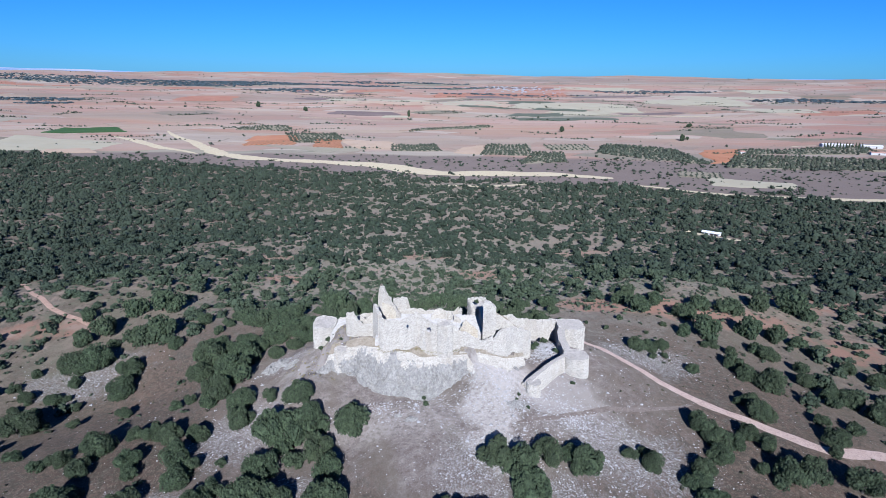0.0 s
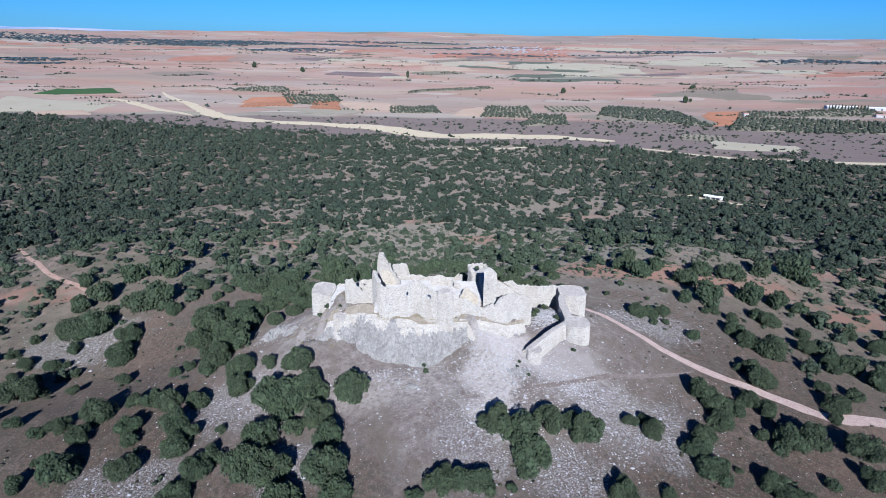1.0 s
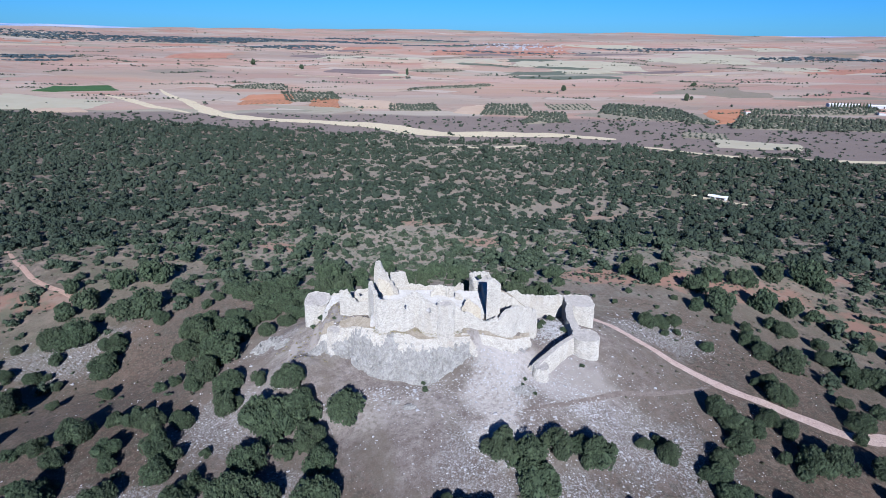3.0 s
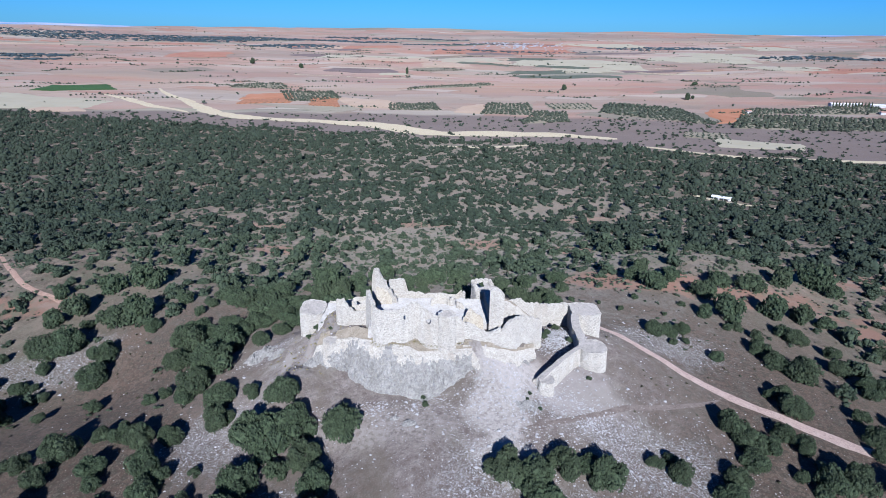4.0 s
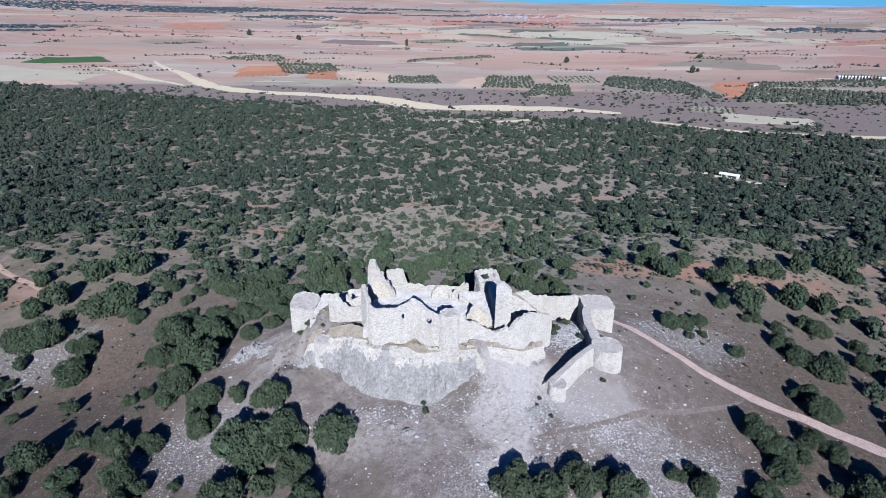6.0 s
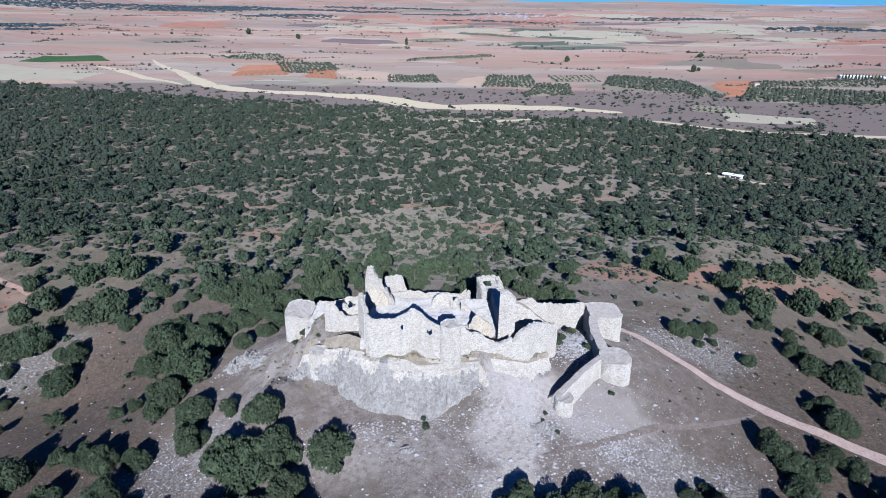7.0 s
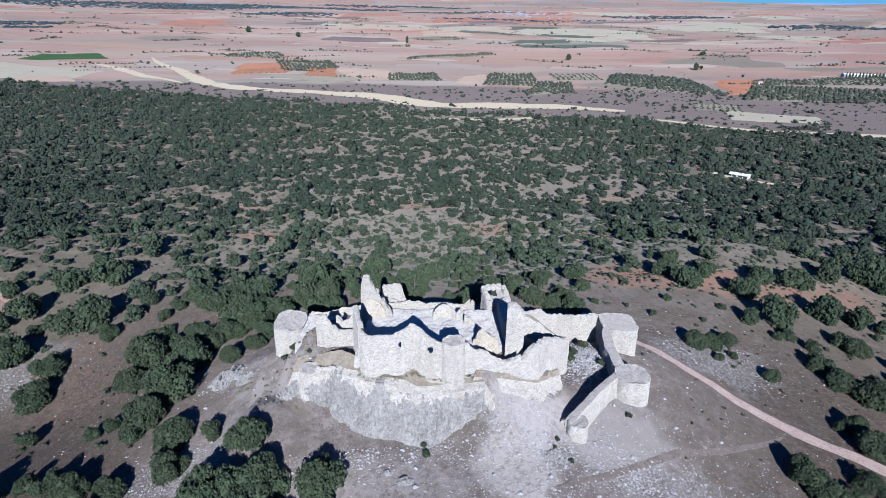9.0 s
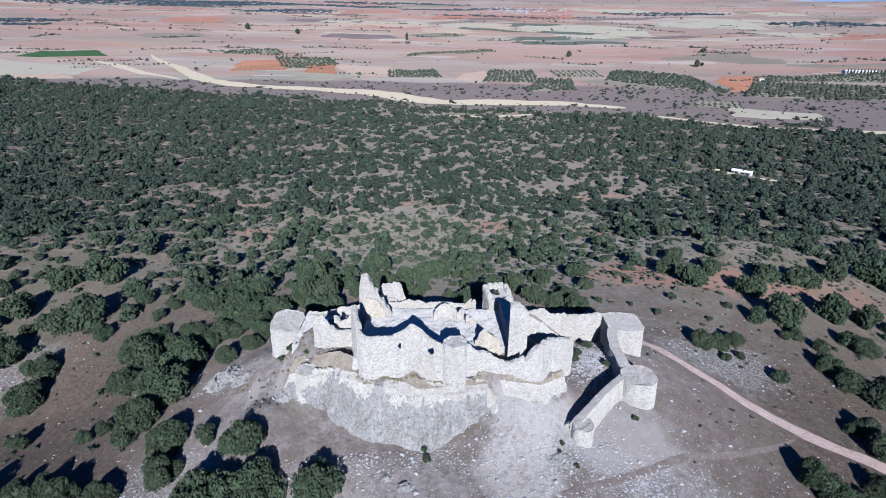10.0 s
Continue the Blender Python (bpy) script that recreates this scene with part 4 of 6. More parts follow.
# ---- rock under the walls ----
def rock_face(name, foot, crest, inner, seed, label, bare=0.72):
    """A broken rock face between a line at its foot and one at its crest, with a terrace behind; above the bare rock it is faced with masonry."""
    nu, rows, back = 160, 26, 6
    mix = lambda line, u: tuple(np.interp(u * (len(line) - 1), range(len(line)), [p[k] for p in line]) for k in range(3))  # noqa: E731
    verts, faces = [], []
    for i in range(nu + 1):
        f, c, b = (Vector(mix(line, i / nu)) for line in (foot, crest, inner))
        for j in range(rows + back + 1):
            if j <= rows:
                u = j / rows
                v = f.lerp(c, u)
                v.y -= 0.5 * math.sin(u * math.pi)
                k = 0.8 * math.sin(math.pi * min(1, u * 1.15) * 0.95) + 0.12
                if u > bare + 0.1 * rough((v.x, 0, 0), 2.5, seed):
                    k *= 0.3
            else:
                v, k = c.lerp(b, (j - rows) / back), 0.15
            ledge = 0.22 * (noise.cell(Vector((v.x / 1.6, v.z / 1.1, seed))) - 0.5)
            v += Vector((0.3 * rough(v, 1.5, seed), -k * (rough(v, 2.2, seed + 1) + 0.35 * rough(v, 0.6, seed + 4) + ledge), 0.35 * k * rough(v, 1.1, seed + 2)))
            verts.append(v)
    n = rows + back + 1
    for i in range(nu):
        for j in range(n - 1):
            faces.append((i * n + j, (i + 1) * n + j, (i + 1) * n + j + 1, i * n + j + 1))
    ob = mesh_object(name, verts, faces, [ROCK, TERRACE, PALE_STONE])
    for k, poly in enumerate(ob.data.polygons):
        v = poly.center
        edge = rows * (bare + 0.20 * rough((v.x, 0, 0), 3.0, seed) + 0.12 * rough((v.x, v.z, 3), 1.1, seed) + 0.12 * rough((v.x, v.z, 5), 0.4, seed))
        poly.material_index = 1 if k % (n - 1) > rows + 1 else 2 if k % (n - 1) > edge else 0
    return tagged(ob, label, "rock", kind="structure")


rock_face("rock_face", [(-25.4, 4.2, 0.8), (-23.4, 2.2, 0.3), (-21.6, 0.6, 0.0), (-18.7, 0.0, 0.1), (-17.4, -1.2, 0.0), (-14.6, -3.4, 0.4), (-11.1, -5.6, 0.6), (-7.4, -6.2, 0.7), (-5.0, -7.1, 0.3), (-2.8, -7.9, 0.1), (-1.2, -7.0, 0.8), (0.8, -6.4, 1.8), (2.8, -5.9, 3.4), (5.0, -4.8, 4.8)],
          [(-24.6, 5.0, 2.6), (-22.4, 3.2, 4.0), (-20.8, 1.4, 5.6), (-18.4, 0.6, 6.9), (-16.8, -0.4, 7.8), (-14.2, -2.2, 8.6), (-11.6, -4.0, 9.1), (-8.0, -4.7, 8.8), (-5.9, -5.5, 8.5), (-4.2, -6.2, 7.3), (-2.6, -5.6, 7.5), (0.2, -5.2, 8.1), (2.6, -4.7, 8.3), (5.0, -3.9, 8.2)],
          [(-23.6, 7, 5.4), (-22.0, 6.2, 6.4), (-20, 5.6, 7.0), (-18, 5.2, 7.9), (-16, 4.4, 8.7), (-13.5, 1.5, 9.5), (-11, 0, 9.7), (-8, 0, 9.6), (-6, 0.4, 10.0), (-4.5, 0.6, 10.2), (-2.8, 0, 9.4), (0.4, 0, 8.9), (2.8, 0, 8.8), (5.2, 0, 8.6)], 3, "grey fissured limestone outcrop under the castle's front wall", 0.88)

rock_face("rubble_bank", [(2.6, -6.1, 3.2), (5.4, -7.0, 2.9), (8.0, -6.6, 3.6), (11.2, -5.8, 3.4), (14.6, -3.8, 2.6), (16.9, -1.2, 2.0), (18.4, 1.4, 1.8)],
          [(3.6, -2.8, 8.4), (5.8, -2.1, 8.0), (8.2, -1.7, 7.5), (10.8, -1.1, 6.7), (13.2, 0.2, 5.6), (15.2, 2.6, 4.6), (17.6, 5.4, 3.6)],
          [(3.8, -1.4, 9.4), (6.0, -1.0, 9.0), (8.4, -0.5, 8.5), (11.0, 0.2, 7.6), (13.0, 1.4, 6.4), (14.8, 3.6, 5.4), (17.2, 6.4, 4.4)], 8, "bank of pale tumbled masonry below the breach", 0.62)


# ---- trees ----
OCTA = np.array([(1, 0, 0), (-1, 0, 0), (0, 1, 0), (0, -1, 0), (0, 0, 1), (0, 0, -1)], float)
OCTA_T = np.array([(0, 2, 4), (2, 1, 4), (1, 3, 4), (3, 0, 4), (2, 0, 5), (1, 2, 5), (3, 1, 5), (0, 3, 5)])
TETRA = np.array([(1, 1, 1), (1, -1, -1), (-1, 1, -1), (-1, -1, 1)], float) / 1.5
TETRA_T = np.array([(0, 1, 2), (0, 3, 1), (0, 2, 3), (1, 3, 2)])
_g = (1 + 5 ** 0.5) / 2
ICO = np.array([(-1, _g, 0), (1, _g, 0), (-1, -_g, 0), (1, -_g, 0), (0, -1, _g), (0, 1, _g), (0, -1, -_g), (0, 1, -_g), (_g, 0, -1), (_g, 0, 1), (-_g, 0, -1), (-_g, 0, 1)]) / 1.902
ICO_T = np.array([(0, 11, 5), (0, 5, 1), (0, 1, 7), (0, 7, 10), (0, 10, 11), (1, 5, 9), (5, 11, 4), (11, 10, 2), (10, 7, 6), (7, 1, 8), (3, 9, 4), (3, 4, 2), (3, 2, 6), (3, 6, 8), (3, 8, 9), (4, 9, 5), (2, 4, 11), (6, 2, 10), (8, 6, 7), (9, 8, 1)])


def crown_cloud(seed, lobes, clumps, size, tall=1.25, bumps=0, loose=1.06, bump=(0.08, 0.17)):
    """A crown of unit radius: overlapping lobes with smaller bumps on them, covered with small ragged clumps of leaves, gaps left between them."""
    rng = np.random.default_rng(seed)
    a, r = rng.uniform(0, 6.28, lobes), np.sqrt(rng.uniform(0, 1, lobes)) * 0.66
    centre = np.stack([np.cos(a) * r, np.sin(a) * r, rng.uniform(0.30, 0.80, lobes) - 0.22 * r], 1)
    if lobes > 4:
        centre[0] = (0, 0, 0.72)
    reach = rng.uniform(0.30, 0.46, lobes) * (0.9 if lobes > 12 else 1 if lobes > 4 else 1.35)
    verts, tris, count = [], [], 0
    for c, q in zip(centre, reach):
        v = (ICO * (rng.uniform(0.62, 1.05, (12, 1)) * q)) @ np.linalg.qr(rng.normal(size=(3, 3)))[0] * (1, 1, 0.9) + c
        verts.append(v), tris.append(ICO_T + count)
        count += 12
    for k in range(bumps):
        i = rng.integers(lobes)
        d = rng.normal(size=3)
        d[2] = abs(d[2]) if k % 4 else d[2]
        d /= np.linalg.norm(d)
        p = centre[i] + d * reach[i] * 0.88 * (1, 1, 0.9)
        q = rng.uniform(*bump)
        spin = np.linalg.qr(rng.normal(size=(3, 3)))[0]
        v = (ICO * (rng.uniform(0.7, 1.2, (12, 1)) * q)) @ spin * (1, 1, 0.8) + p
        verts.append(v), tris.append(ICO_T + count)
        count += 12
    made = 0
    while made < clumps:
        i = rng.integers(lobes)
        d = rng.normal(size=3)
        d /= np.linalg.norm(d)
        if d[2] < -0.55:
            continue
        p = centre[i] + d * reach[i] * rng.uniform(0.90, loose) * (1, 1, 0.9)
        if (np.linalg.norm(centre - p, axis=1) < reach * 0.84).any() or p[2] < 0.05:
            continue
        spin = np.linalg.qr(rng.normal(size=(3, 3)))[0]
        v = (TETRA * rng.uniform(0.6, 1.5, (4, 1))) @ spin * size * rng.uniform(0.6, 1.4) + p
        verts.append(v), tris.append(TETRA_T + count)
        count += 4
        made += 1
    v = np.concatenate(verts)
    v[:, 2] *= tall
    return v, np.concatenate(tris)


def array_mesh(name, v, t, material):
    me = bpy.data.meshes.new(name)
    me.from_pydata(v.tolist(), [], t.tolist())
    me.materials.append(material)
    return me


def limb(bm, a, b, ra, rb, sides=7):
    """A tapered round limb from a to b."""
    a, b = Vector(a), Vector(b)
    turn = (b - a).to_track_quat("Z", "Y").to_matrix()
    rings = []
    for k in range(5):
        u = k / 4
        c = a.lerp(b, u) + 0.03 * Vector((math.sin(u * 5 + ra * 40), math.cos(u * 4), 0))
        rings.append([bm.verts.new(c + turn @ Vector((math.cos(6.283 * j / sides), math.sin(6.283 * j / sides), 0)) * (ra + (rb - ra) * u)) for j in range(sides)])
    for p, q in zip(rings, rings[1:]):
        for j in range(sides):
            bm.faces.new((p[j], p[(j + 1) % sides], q[(j + 1) % sides], q[j]))
    bm.faces.new(rings[-1])


def make_oak(seed, lobes, clumps, size, label, material, bumps):
    """One holm oak of unit crown radius, its foot at the origin."""
    rng = random.Random(seed)
    oak = tagged(new("holm_oak"), label, "tree", "holm oaks on the hillside")
    bm = bmesh.new()
    limb(bm, (0, 0, -0.25), (0.02, 0.01, 0.42), 0.085, 0.06)
    for k in range(4):
        a = k * 1.57 + rng.uniform(-0.4, 0.4)
        limb(bm, (0.01, 0.01, 0.28), (0.45 * math.cos(a), 0.45 * math.sin(a), rng.uniform(0.6, 0.8)), 0.05, 0.018, 5)
    part("trunk", bm, BARK, oak)
    crown = new("crown", array_mesh("crown", *crown_cloud(seed, lobes, clumps, size, 1.25, bumps, 1.12, (0.06, 0.12)), material))
    crown.parent = oak
    return oak


def plant(ob, m):
    """A copy of a thing at the pose and scale m, whatever the scale of the first one."""
    return copy_thing(ob, m @ Matrix.Diagonal((1 / ob.scale.x, 1 / ob.scale.y, 1 / ob.scale.z, 1)))


def stand(x, y, width, tall, turn, sink=0.05):
    r = width / 2
    return Matrix.LocRotScale((x, y, gz(x, y) - sink * r), Euler((0, 0, turn)), (r, r * 0.98, r * tall))


# crowns (x, y, width) on the slopes round the castle
WEST_SLOPE = [
    (-98.3, 34.5, 9.5), (-93.0, 34.6, 10.4), (-81.0, 30.4, 7.5), (-79.6, 22.9, 8.7), (-103.7, 21.8, 4.6), (-96.7, 21.4, 5.0), (-96.6, 14.7, 4.4), (-93.3, 4.4, 8.7),
    (-90.8, 7.5, 4.2), (-84.7, -9.1, 3.4), (-76.9, -13.5, 3.5), (-103.6, 16.5, 2.9), (-73.3, -12.2, 4.9), (-83.3, 8.0, 2.9), (-93.7, 22.2, 2.5), (-88.8, 18.1, 2.8),
    (-109.4, 25.2, 3.7), (-107.2, 32.0, 3.4), (-95.1, 28.0, 4.0), (-84.9, 43.1, 9.8), (-80.0, 45.6, 9.8), (-100.2, 52.4, 9.5), (-104.2, 48.3, 7.7), (-89.2, 70.9, 10.8),
    (-98.0, 66.6, 8.4), (-110.9, 62.5, 5.8), (-93.6, 45.1, 3.8),
]
WEST_BANK = [
    (-59.7, 28.0, 9.9), (-48.7, 12.5, 11.4), (-48.7, 23.6, 9.4), (-59.3, 21.2, 8.0), (-48.8, 6.0, 7.9), (-58.5, 6.0, 3.2), (-56.2, 7.4, 3.5), (-50.0, 2.3, 4.1),
    (-72.1, 8.6, 4.2), (-67.3, -9.7, 7.4), (-66.5, -16.9, 5.4), (-65.5, -25.9, 8.1), (-64.4, -23.5, 5.2), (-58.3, -15.2, 5.5), (-55.9, -18.9, 3.8), (-53.1, -26.7, 6.0),
    (-56.6, -7.1, 5.4), (-53.2, -8.1, 5.5), (-47.5, -8.6, 4.8), (-61.2, -6.1, 3.9), (-48.3, -16.3, 6.7), (-46.1, -22.1, 6.2), (-44.7, -19.0, 3.4), (-71.4, -22.1, 2.2),
    (-71.3, -28.0, 4.0), (-73.2, 38.7, 5.3), (-70.5, 52.0, 5.7), (-62.6, 43.3, 3.8), (-44.2, 44.6, 6.7), (-45.3, 33.7, 6.1), (-46.5, 29.5, 5.4),
]
FRONT_GROVE = [
    (-16.8, -13.2, 7.1), (-28.3, -5.8, 5.8), (-25.1, -11.7, 6.8), (-32.0, -12.4, 7.7), (-28.6, -13.9, 6.8), (-22.5, -17.0, 5.4), (-19.2, -23.6, 4.9), (-35.0, -1.4, 4.0),
    (-41.7, -0.1, 7.2), (-39.5, -6.2, 6.2), (-38.7, -25.4, 4.8), (-40.0, -28.8, 5.8), (-31.1, -22.4, 6.0), (-32.5, -28.7, 6.3), (-27.7, -29.6, 6.6), (-26.1, -19.3, 3.5),
    (-29.8, -17.2, 2.7), (-39.6, -18.3, 2.1), (-18.4, -31.6, 6.5), (-16.0, -34.4, 5.0), (-24.0, -35.6, 5.9), (-42.3, -33.0, 6.5), (-0.3, -33.1, 4.3), (-3.8, -34.9, 2.8),
]
SCREE_GROVE = [
    (9.0, -23.2, 5.8), (13.7, -24.6, 6.0), (15.2, -28.2, 6.4), (18.3, -22.2, 5.1), (24.6, -22.8, 6.1), (22.9, -20.2, 3.9), (13.5, -30.4, 3.7), (34.3, -17.0, 2.7),
    (37.9, -19.2, 4.2), (37.5, -15.1, 2.4), (2.8, -32.6, 4.6), (6.3, -32.8, 4.6), (1.0, -30.6, 2.8), (11.4, -32.9, 1.8), (29.2, -33.0, 4.8), (44.6, -22.0, 5.7),
    (36.4, -31.7, 2.8),
]
EAST_TRACK = [
    (52.2, -5.5, 6.2), (54.1, -8.4, 6.4), (52.8, -13.3, 5.7), (58.0, -8.6, 4.6), (62.3, -5.2, 5.1), (64.3, -7.7, 5.1), (47.8, -18.0, 5.2), (46.3, -26.0, 6.6),
    (64.1, -17.0, 7.3), (69.1, -16.4, 7.2), (60.3, -15.3, 3.2), (55.4, -27.4, 5.6), (57.2, -29.7, 5.6), (59.8, -30.6, 4.5), (77.9, -17.3, 7.2), (75.8, -24.5, 5.5),
    (69.3, 3.7, 7.1), (69.4, 9.0, 4.7), (82.6, -2.6, 6.6), (83.5, 4.5, 3.9), (100.6, 10.9, 7.2), (92.0, 13.8, 3.9), (66.9, 9.0, 2.8), (90.0, 2.9, 4.0),
    (79.2, -6.7, 3.3), (51.3, -24.8, 1.7), (67.2, -25.9, 3.2),
]
EAST_SLOPE = [
    (50.5, 31.1, 5.3), (53.6, 31.5, 5.0), (57.6, 33.3, 4.7), (53.6, 26.7, 2.6), (56.8, 28.2, 2.3), (61.7, 22.4, 3.6), (57.8, 73.5, 6.9), (60.7, 63.9, 9.1),
    (63.4, 82.1, 6.4), (69.8, 73.3, 6.6), (69.0, 45.6, 5.5), (72.1, 39.3, 2.9), (46.1, 44.4, 2.1), (64.3, 50.6, 2.3), (52.4, 53.1, 2.2), (57.0, 43.0, 1.5),
    (46.0, 64.9, 2.0),
]
EAST_RIDGE = [
    (79.5, 18.5, 9.1), (75.7, 23.4, 6.2), (74.6, 28.8, 5.6), (89.7, 38.8, 6.9), (74.4, 39.6, 3.7), (92.3, 25.1, 5.5), (94.3, 18.5, 5.4), (98.0, 17.0, 7.0),
    (95.0, 32.6, 4.5), (111.1, 36.8, 5.2), (115.0, 31.2, 6.0), (107.0, 46.8, 4.1), (74.9, 60.9, 7.8), (83.5, 69.7, 7.5), (75.2, 46.9, 9.1), (91.8, 54.2, 8.8),
    (99.9, 53.6, 7.4), (105.7, 51.9, 6.0), (88.2, 41.3, 5.8), (77.8, 36.1, 3.9), (122.7, 83.1, 13.7), (93.9, 70.9, 9.8), (109.4, 80.6, 9.3), (125.1, 78.2, 6.5),
]
BEHIND_TOWER = [
    (-27.7, 52.3, 8.4), (-33.0, 49.4, 7.4), (-37.6, 44.4, 6.7), (-35.3, 68.5, 8.4), (-38.5, 36.0, 5.6), (-36.9, 26.3, 4.9), (-40.5, 22.8, 4.8), (-21.0, 53.9, 4.4),
]
BEHIND_WALLS = [
    (34.6, 50.5, 1.9), (41.5, 48.6, 1.5), (10.6, 56.2, 6.2), (16.7, 59.1, 7.0), (19.6, 48.3, 7.2), (23.4, 46.2, 5.6), (27.9, 52.0, 4.9), (28.6, 45.4, 5.2),
    (6.8, 67.8, 5.6), (24.3, 65.5, 6.0), (33.9, 71.4, 6.1), (34.3, 61.5, 4.1), (12.6, 45.2, 4.7), (-12.3, 52.4, 5.0), (-9.6, 56.7, 5.8), (-2.0, 19.2, 5.9),
    (-6.4, 65.7, 5.0), (-10.6, 18.9, 3.2),
]

rng = random.Random(11)
near_kinds = [make_oak(100 + k, 14 + k % 4, 1500, 0.036, "dark green holm oak with a dense rounded crown", HOLM_OAK, 70) for k in range(7)]
small_kinds = [make_oak(140 + k, 9 + k % 3, 420, 0.066, "dark green holm oak with a dense rounded crown", HOLM_OAK, 26) for k in range(6)]
planted = {True: 0, False: 0}


def plant_oak(x, y, w, tall):
    """An oak with a crown w wide: a finer crown for the large ones near the front."""
    kinds = near_kinds if w > 4.5 and y < 40 else small_kinds
    m, k = stand(x, y, w, tall, rng.uniform(0, 6.28)), planted[kinds is near_kinds]
    if k < len(kinds):
        kinds[k].matrix_basis = m
    else:
        plant(kinds[rng.randrange(len(kinds))], m)
    planted[kinds is near_kinds] += 1
    taken.append((x, y, w / 2))


taken = []
for x, y, w in WEST_SLOPE + WEST_BANK + FRONT_GROVE + SCREE_GROVE + EAST_TRACK + EAST_SLOPE + EAST_RIDGE + BEHIND_TOWER + BEHIND_WALLS:
    if math.hypot((x + 4.5) / 22, (y - 10) / 16.5) > 1:
        plant_oak(x, y, w * (1.16 if -36 < x < 40 and y < -5 else 1.0), rng.uniform(1.05, 1.25) if w > 4 and -36 < x < 40 and y < 0 else rng.uniform(0.85, 1.08))

for _ in range(40):
    # the thick stand behind the round tower
    a, r = rng.uniform(0, 6.28), math.sqrt(rng.uniform(0, 1))
    x, y, w = -42 + 22 * r * math.cos(a), 44 + 17 * r * math.sin(a), rng.uniform(4.5, 7.5)
    if math.hypot(x / 1.3, y - 4) > 29 and all(math.hypot(x - p, y - q) > 0.7 * g for p, q, g in taken):
        plant_oak(x, y, w, rng.uniform(0.65, 0.85))


# ---- the wood ----
def wood_density(x, y):
    """How thickly the oaks stand, 0 to 1."""
    e = np.hypot(x / 1.3, y - 4)
    d = 0.78 + 0.28 * waves(x, y, 120, 7) + 0.36 * waves(x, y, 33, 9) + 0.15 * smooth(260, 480, y) + 0.4 * smooth(90, 220, np.abs(x)) * smooth(70, 160, y)
    behind = smooth(20, 42, y) * (1 - smooth(45, 95, np.abs(x + 12)))
    d = d - 0.55 * smooth(130, 55, e) * (1 - behind) - 0.22 * np.exp(-((x - 0) / 24) ** 2 - ((y - 92) / 30) ** 2)
    d = d - 0.30 * np.exp(-((x - 85) / 40) ** 2 - ((y - 55) / 45) ** 2)
    d = d + 0.7 * np.exp(-((x + 42) / 24) ** 2 - ((y - 48) / 28) ** 2) + 0.55 * np.exp(-((x - 15) / 25) ** 2 - ((y - 52) / 18) ** 2)
    far = y + x * np.where(x > 0, 0.25, 0.36) + 25 * waves(x, y, 150, 31)
    d = d * (1 - smooth(660, 700, far)) + (0.09 + 0.28 * np.clip(waves(x, y, 130, 33), 0, 1)) * smooth(660, 700, far) * (1 - smooth(940, 980, y))
    d = d * np.where(x > 28, smooth(56, 92, e), np.where(x < -56, smooth(50, 80, e), smooth(32, 52, e)))
    return np.where((e < 40) & (y < 27), 0, np.where(y < -40, d * 0.55, d))


nrng = np.random.default_rng(5)
cells = [(x, y) for x in np.arange(-900, 900, 5.0) for y in np.arange(-240, 1010, 5.0)]
xy = np.array(cells) + nrng.uniform(-2.9, 2.9, (len(cells), 2))
ahead = xy[:, 1] + 110
seen = (np.abs(xy[:, 0]) < np.maximum(ahead, 0) * 0.86 + 60) | ((np.hypot(xy[:, 0], xy[:, 1]) < 230) & (nrng.uniform(size=len(xy)) < 0.5))
keep_it = seen & (nrng.uniform(size=len(xy)) < np.clip(wood_density(xy[:, 0], xy[:, 1]), 0, 1))
TRACKS = [((30, 44), (42.7, 18.8)), ((42.7, 18.8), (69, -0.2)), ((69, -0.2), (94, -5)), ((94, -4), (150, -20)), ((-620, 1064), (-289, 906)), ((-289, 906), (-120, 838)), ((-120, 838), (-10, 745)), ((-10, 745), (53, 757)), ((53, 757), (260, 728)),
          ((-16, 597), (90, 612)), ((250, 625), (360, 560)), ((360, 560), (600, 562)), ((-178, 128), (-131, 75)), ((-131, 75), (-101, 52)), ((168, 318), (220, 282))]


def clear_of(p, a, b, width):
    d = np.subtract(b, a)
    u = np.clip(((p - a) @ d) / (d @ d), 0, 1)
    return np.hypot(*(p - (np.array(a) + u[:, None] * d)).T) > width


for k, (a, b) in enumerate(TRACKS):
    keep_it &= clear_of(xy, a, b, 4.5 if k < 4 or k > 11 else 20.0 if k < 9 else 13.0)
for x, y, r in taken:
    keep_it &= np.hypot(xy[:, 0] - x, xy[:, 1] - y) > r + 1.4
xy = xy[keep_it]
sizes = np.clip(nrng.lognormal(0.50, 0.40, len(xy)), 0.6, 3.8) * (1 + 0.25 * waves(xy[:, 0], xy[:, 1], 45, 77)) * (1 + 0.08 * smooth(90, 220, np.abs(xy[:, 0])) * smooth(70, 160, xy[:, 1]))
heathy = (xy[:, 1] + xy[:, 0] * np.where(xy[:, 0] > 0, 0.25, 0.36)) > 690
sizes = np.where(heathy, sizes * 0.7, np.where(np.hypot(xy[:, 0], xy[:, 1]) < 170, sizes * 1.1, sizes))
order = np.argsort(np.hypot(xy[:, 0], xy[:, 1] - 30))
xy, sizes = xy[order], sizes[order]

